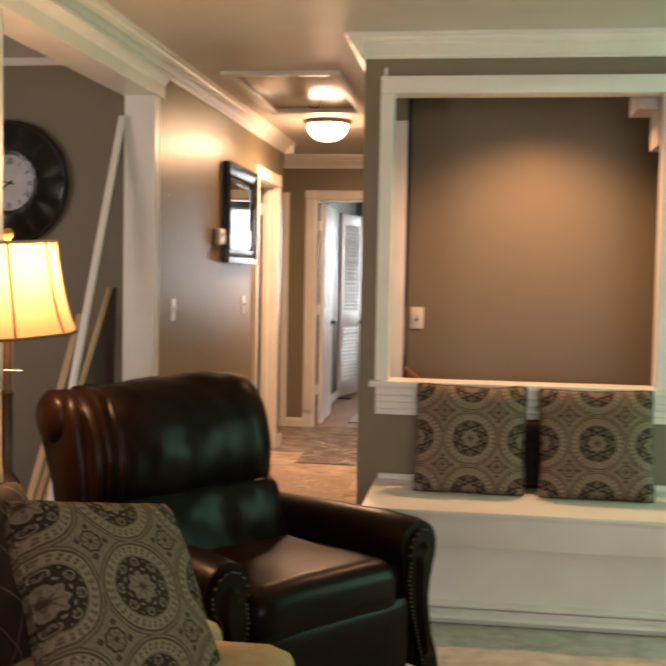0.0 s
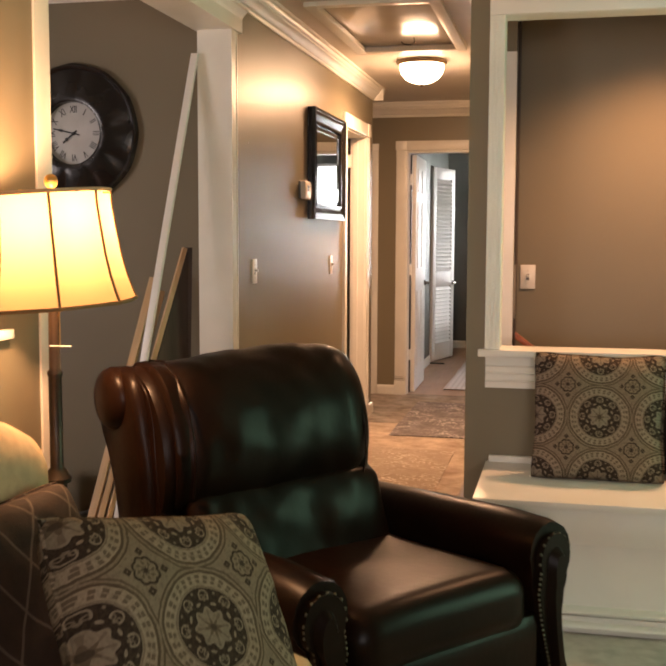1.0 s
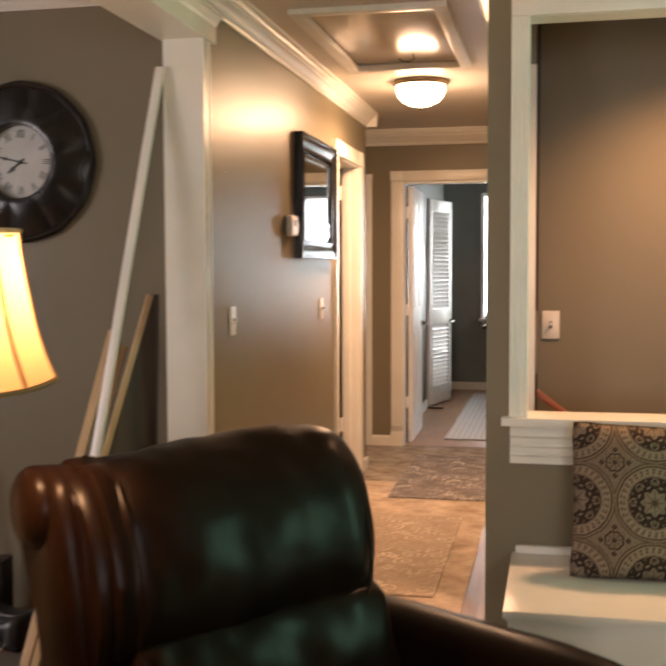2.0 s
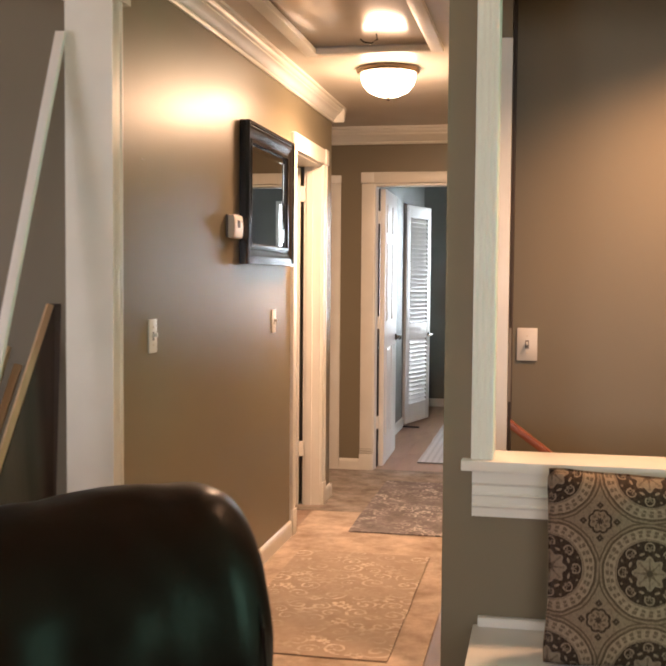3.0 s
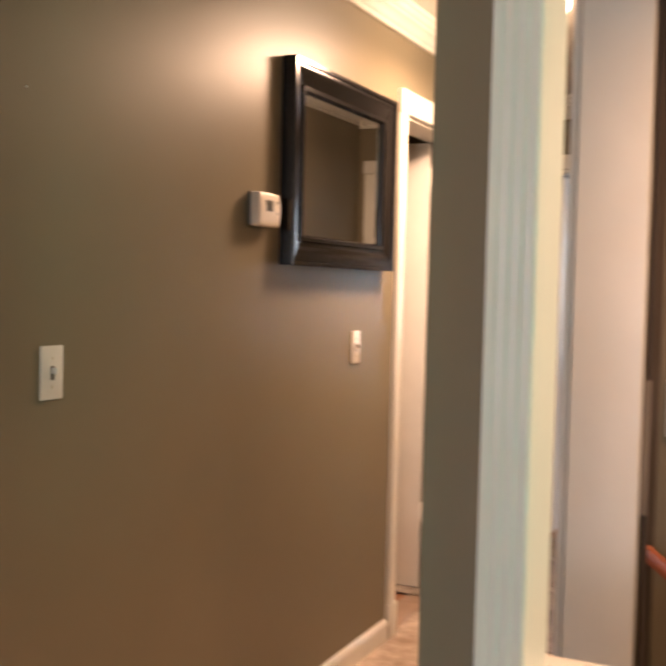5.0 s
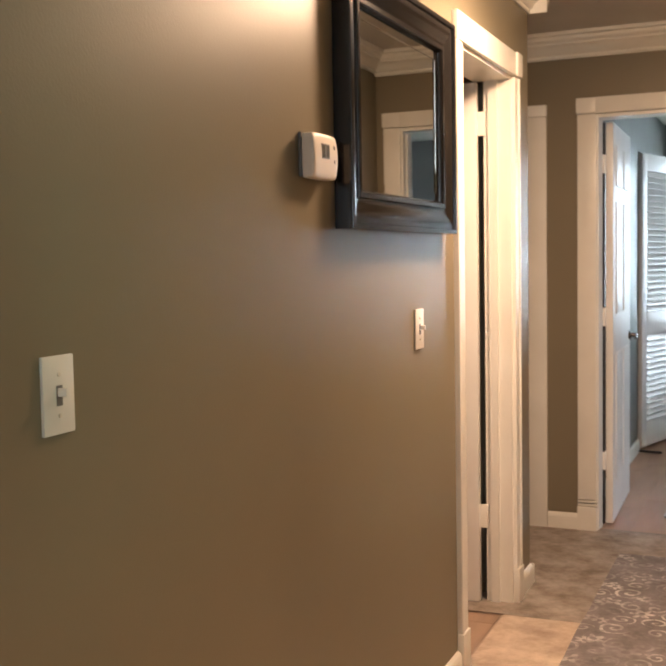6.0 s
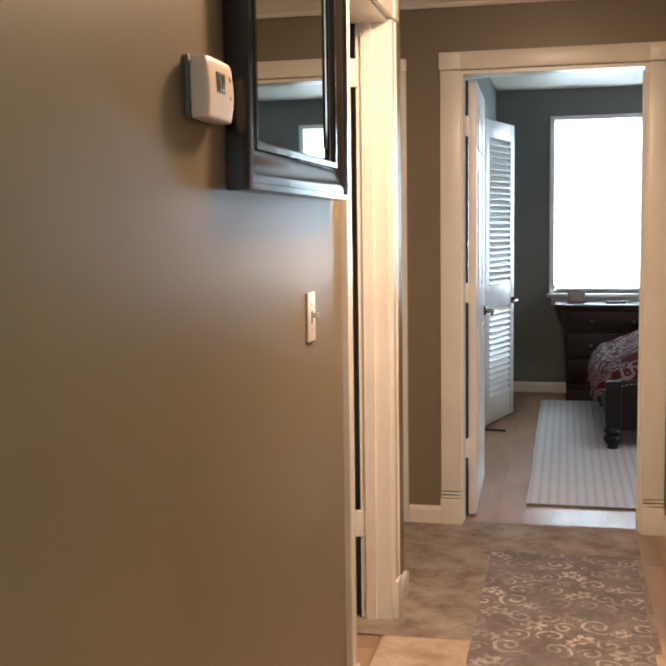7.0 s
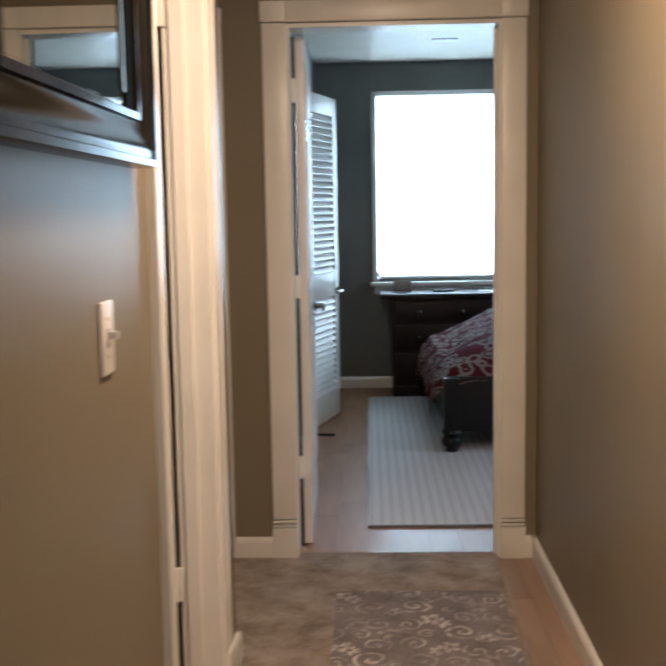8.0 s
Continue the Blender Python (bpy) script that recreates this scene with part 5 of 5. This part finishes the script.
solo("power_cable", tube([(-0.99, 4.70, 0.57), (-0.98, 4.66, 0.56), (-0.97, 4.66, 0.3), (-0.93, 4.62, 0.02), (-0.8, 4.64, 0.008), (-0.66, 4.54, 0.03), (-0.62, 4.47, 0.13), (-0.60, 4.44, 0.15), (-0.585, 4.40, 0.10), (-0.57, 4.36, 0.008)], 0.004, 6), DARKPL, "black power cable hanging from the socket", "cable")
solo("wall_socket", boxes((-1.01, -0.975, 4.712, 4.72, 0.555, 0.59), bevel=0.002), DARKPL, "small dark cable outlet on the wall", "outlet")

# ---- bedroom ----
bd = thing("door", "white panelled bedroom door standing open with a dark lever handle", "door", pose(0.178, 8.946, 0, 0, 0, 91.5))
part("slab", boxes((0, 0.76, 0.0, 0.035, 0.012, 2.005), bevel=0.002), DOORP, bd)
for x0, x1 in ((0.10, 0.345), (0.415, 0.66)):
    for z0, z1 in ((0.22, 0.86), (1.06, 1.62), (1.70, 1.90)):
        part("panel", boxes((x0, x1, -0.006, 0.0, z0, z1), bevel=0.004), DOORP, bd)
lev = part("lever", lathe([(0, 0), (0.026, 0), (0.024, 0.008), (0.012, 0.012), (0.010, 0.045), (0, 0.045)], 18), NICKEL, bd, "dark metal lever", pose(0.70, 0, 0.91, 90, 0, 0))
part("grip", tube([(0, 0, 0.042), (-0.03, 0.002, 0.048), (-0.085, -0.004, 0.046), (-0.10, -0.012, 0.044)], 0.008, 8), NICKEL, lev)
for z in (0.33, 1.05, 1.80):
    part("hinge", boxes((-0.028, 0.02, 0.034, 0.057, z - 0.045, z + 0.045), bevel=0.002), DOORP, bd, "painted-over hinge")

lv = thing("louvered_door", "white louvered closet door standing ajar with a lever handle", "door", pose(0.045, 11.06, 0, 0, 0, 74.5))
for x0, x1 in ((0.0, 0.085), (0.51, 0.595)):
    part("stile", boxes((x0, x1, -0.015, 0.015, 0.02, 2.045), bevel=0.003), DOORP, lv)
for z0, z1 in ((0.02, 0.20), (0.80, 0.96), (1.93, 2.045)):
    part("rail", boxes((0.086, 0.509, -0.0145, 0.0145, z0, z1), bevel=0.003), DOORP, lv)
for z0, z1 in ((0.20, 0.80), (0.96, 1.93)):
    n = int((z1 - z0) / 0.04)
    for k in range(n):
        part("slat", boxes((0.087, 0.508, -0.030, 0.030, -0.0035, 0.0035)), DOORP, lv, m=pose(0, 0, z0 + (k + 0.5) * (z1 - z0) / n, 52, 0, 0), smooth=False)
kn = part("handle", lathe([(0, 0), (0.024, 0), (0.022, 0.008), (0.010, 0.012), (0.010, 0.04), (0, 0.04)], 16), NICKEL, lv, "dark metal lever", pose(0.552, -0.015, 0.83, 90, 0, 0))
part("grip", tube([(0, 0, 0.038), (-0.03, 0, 0.044), (-0.08, -0.004, 0.042)], 0.008, 8), CHROME, kn)

win = thing("window_1", "bright bedroom window with a white roller blind pulled down", "window")
tagged(win, kind="structure")
part("frame", boxes((0.448, 0.486, 12.655, 12.70, 0.80, 2.203), bevel=0.003), DOORP, win)
part("frame", boxes((1.60, 1.638, 12.655, 12.70, 0.80, 2.203), bevel=0.003), DOORP, win)
part("head", boxes((0.486, 1.60, 12.655, 12.70, 2.170, 2.203), bevel=0.003), DOORP, win)
part("sill", boxes((0.43, 1.67, 12.60, 12.70, 0.775, 0.805), bevel=0.004), DOORP, win)
part("apron", boxes((0.462, 1.638, 12.662, 12.68, 0.71, 0.775), bevel=0.003), DOORP, win)
part("blind", boxes((0.500, 1.585, 12.698, 12.700, 0.845, 2.165)), BLIND, win, "glowing white blind", smooth=False)
part("blind_bar", boxes((0.500, 1.585, 12.694, 12.706, 0.825, 0.845), bevel=0.003), DOORP, win)
part("pane", boxes((0.486, 1.60, 12.75, 12.756, 0.83, 2.17)), glass, win, smooth=False).visible_shadow = False

dr = thing("dresser", "espresso wood dresser below the bedroom window", "dresser")
side = [(0.0, 0.0), (0.02, 0.0), (0.012, 0.10), (0.0, 0.35), (-0.012, 0.58), (-0.035, 0.70), (-0.035, 0.715)]
bm = bmesh.new()
prof = [(0.575 + a, z) for a, z in side] + [(1.595 - a, z) for a, z in side[::-1]]
rings = [[bm.verts.new((x, y, z + 0.0)) for x, z in prof] for y in (12.235, 12.655)]
for i in range(len(prof)):
    j = (i + 1) % len(prof)
    bm.faces.new((rings[0][i], rings[0][j], rings[1][j], rings[1][i]))
bm.faces.new(rings[0])
bm.faces.new(rings[1][::-1])
part("body", bm, ESPRESSO, dr)
part("top", boxes((0.50, 1.67, 12.20, 12.655, 0.716, 0.748), bevel=0.008), ESPRESSO, dr)
knob_profile = [(0.0, 0), (0.008, 0), (0.007, 0.012), (0.016, 0.018), (0.017, 0.026), (0.010, 0.032), (0, 0.033)]
for z0, z1 in ((0.545, 0.69), (0.345, 0.525), (0.135, 0.325)):
    dw = part("drawer", boxes((0.60, 1.57, 12.222, 12.234, z0, z1), bevel=0.004), ESPRESSO, dr)
    for x in (0.768, 1.072, 1.38):
        part("knob", lathe(knob_profile, 14), NICKEL, dw, "pewter knob", pose(x, 12.222, (z0 + z1) / 2, 90, 0, 0))
part("plinth", boxes((0.585, 1.585, 12.225, 12.64, 0.0, 0.085), bevel=0.006), ESPRESSO, dr)
fr = thing("photo_frame", "small silver frame standing on the dresser", "photo frame", pose(0.66, 12.42, 0.748, -12, 0, 0))
part("frame", boxes((-0.065, 0.065, -0.008, 0.008, 0.0, 0.10), bevel=0.003), GREYPL, fr)
part("picture", boxes((-0.05, 0.05, -0.0095, -0.008, 0.014, 0.086)), CARD, fr, smooth=False)
ph = thing("remote_control", "dark remote control lying on the dresser", "remote control", pose(0.95, 12.36, 0.748, 0, 0, 20))
part("case", boxes((-0.075, 0.075, -0.022, 0.022, 0.0, 0.018), bevel=0.005), DARKPL, ph)
part("button_strip", boxes((-0.05, 0.05, -0.010, 0.010, 0.018, 0.0195)), GREYPL, ph, smooth=False)
solo("papers", boxes((-0.08, 0.08, -0.05, 0.05, 0, 0.006), bevel=0.001), PLASTIC, "small white papers lying on the dresser", "papers", pose(1.28, 12.36, 0.748, 0, 0, -12))

bed = thing("bed", "black wooden bed with turned bun feet and low side rails", "bed", pose(-0.014, 0.03, 0))
part("side_rail", boxes((0.86, 2.95, 10.47, 10.515, 0.125, 0.43), bevel=0.006), BLACKWOOD, bed)
part("side_rail", boxes((0.86, 2.95, 11.95, 11.995, 0.15, 0.43), bevel=0.006), BLACKWOOD, bed)
part("footboard", boxes((0.835, 0.87, 10.53, 11.93, 0.15, 0.44), bevel=0.006), BLACKWOOD, bed)
part("headboard", boxes((2.95, 3.0, 10.45, 12.0, 0.12, 1.1), bevel=0.01), BLACKWOOD, bed)
for x in (0.875, 2.9):
    for y in (10.495, 11.97):
        part("post", boxes((x - 0.045, x + 0.045, y - 0.045, y + 0.045, 0.135, 0.425), bevel=0.008), BLACKWOOD, bed)
        part("bun_foot", lathe([(0, 0), (0.026, 0), (0.034, 0.01), (0.030, 0.03), (0.046, 0.048), (0.056, 0.066), (0.052, 0.086), (0.036, 0.098), (0.050, 0.108), (0.056, 0.12), (0.05, 0.135), (0, 0.135)], 20), BLACKWOOD, bed, m=pose(x, y, 0))
part("mattress", soft_box(1.90, 1.26, 0.20, 0.06, 6, None, (1.98, 11.24, 0.37)), DOORP, bed, "white mattress")


def duvet():
    bm = bmesh.new()
    nx, ny = 60, 48
    grid = []
    for i in range(nx + 1):
        row = []
        for j in range(ny + 1):
            u, v = i / nx * 2.40 - 0.40, j / ny * 1.76 - 0.16
            rise = min(1, max(0, u / 0.45))
            near = min(1, max(0, (v + 0.02) / 0.30))
            z = 0.435 + (0.045 + 0.21 * rise ** 0.95) * (0.25 + 0.75 * math.sin(near * math.pi / 2))
            x, y = 0.848 + u, 10.56 + v
            if u < 0.0:
                f = -u
                x, z = 0.848 - 0.27 * f, z + 0.012 - 0.34 * max(0, f - 0.06) - 0.9 * max(0, f - 0.30)
            if v < 0.0:
                y, z = 10.55 + 0.30 * v, z + 0.35 * v
            if v > 1.40:
                f = v - 1.40
                y, z = 10.56 + 1.40 + 0.08 * min(1, f / 0.08), z - f * 0.9
            q = Vector((u * 4.5, v * 4.5, 0))
            z += 0.024 * noise.noise(q) + 0.012 * noise.noise(q * 2.7)
            x += 0.02 * noise.noise(q + Vector((9, 0, 0)))
            y += 0.012 * noise.noise(q + Vector((0, 9, 0)))
            row.append(bm.verts.new((x, y, z)))
        grid.append(row)
    for i in range(nx):
        for j in range(ny):
            bm.faces.new((grid[i][j], grid[i + 1][j], grid[i + 1][j + 1], grid[i][j + 1]))
    bmesh.ops.solidify(bm, geom=bm.faces[:], thickness=0.03)
    return bm


solo("comforter", duvet(), FLORAL, "red and white floral comforter draped over the bed", "comforter")
solo("ceiling_vent", boxes((0.84, 1.0, 11.66, 11.76, CEIL - 0.008, CEIL), bevel=0.003), DOORP, "white ceiling vent in the bedroom", "vent")
solo("door_stop", tube([(0.05, 11.0, 0.01), (0.20, 10.98, 0.01)], 0.008), DARKPL, "small dark rod lying on the bedroom floor", "rod")

# ---- living room window ----
def plain_window(name, m, w, h, label):
    """Framed window in a wall opening; local x runs along the wall, y points outside, z from the sill up."""
    o = thing(name, label, "window", m)
    tagged(o, kind="structure")
    for c in ((-w / 2 - 0.05, -w / 2, -0.015, 0.03, -0.05, h + 0.05), (w / 2, w / 2 + 0.05, -0.015, 0.03, -0.05, h + 0.05), (-w / 2, w / 2, -0.015, 0.03, h, h + 0.05),
              (-w / 2 - 0.07, w / 2 + 0.07, -0.04, 0.03, -0.05, 0.0), (-w / 2, w / 2, 0.035, 0.065, h / 2 - 0.02, h / 2 + 0.02)):
        part("frame", boxes(c, bevel=0.003), TRIM, o)
    part("pane", boxes((-w / 2, w / 2, 0.05, 0.055, 0.0, h)), glass, o, smooth=False).visible_shadow = False


plain_window("window_2", pose(4.4, 3.5, 0.25, 0, 0, -90), 1.2, 1.85, "tall living room window with a cream frame")
plain_window("window_3", pose(2.6, -3.0, 0.8, 0, 0, 180), 1.8, 1.3, "wide living room window with a cream frame")
plain_window("window_4", pose(-3.4, 2.0, 0.7, 0, 0, 90), 1.2, 1.3, "side room window with a cream frame")
# assumed window out of view, added to go with the bedroom fill light
plain_window("added_window_5", pose(3.6, 9.75, 0.8, 0, 0, -90), 0.9, 1.3, "unseen bedroom side window added for the fill light")
structure("ground", boxes((-40, 60, -40, 60, -3.2, -3.0)), mat("lawn", (0.06, 0.11, 0.04), 0.9, (0.04, 0.08, 0.03), 2), "green lawn outside", "ground")
structure("backdrop", boxes((14, 14.2, -14, 14, -3, 6)), mat("far_foliage", (0.05, 0.12, 0.05), 0.9, (0.02, 0.06, 0.02), 1.2, detail=8), "green trees outside the window", "backdrop")

# ---- floor planks ----
rng = random.Random(4)


def planks(parent, x0, x1, y0, y1, w, length, material):
    """Planks running along y, sharing one mesh per length."""
    cache = {}

    def piece(ln):
        key = round(ln, 2)
        if key not in cache:
            ob = link_mesh("plank", boxes((0.0003, w - 0.0003, 0.0004, key - 0.0004, -0.011, 0.0), bevel=0.0006), material)
            cache[key] = ob.data
            bpy.data.objects.remove(ob)
        return cache[key]
    x = x0
    while x < x1 - 0.01:
        y = y0
        ln = round(rng.choice((0.3, 0.5, 0.7, 0.9)), 2)
        while y < y1 - 0.03:
            ln = min(ln, round(y1 - y, 2))
            ob = new("plank", piece(ln))
            ob.parent = parent
            ob.matrix_basis = pose(x, y, 0)
            y += ln
            ln = length
        x += w


planks(bpy.data.objects["floor_hall"], W, 1.09, 4.46, 8.86, 0.123, 1.2, LAMINATE)
planks(bpy.data.objects["floor_bedroom"], -0.1, 2.4, 8.86, 12.68, 0.125, 1.2, BEDWOOD)
structure("floor_bedroom_rest", boxes((2.4, 3.6, 8.93, 12.68, -0.011, 0.0)), BEDWOOD, "honey laminate floor by the bed", "floor")
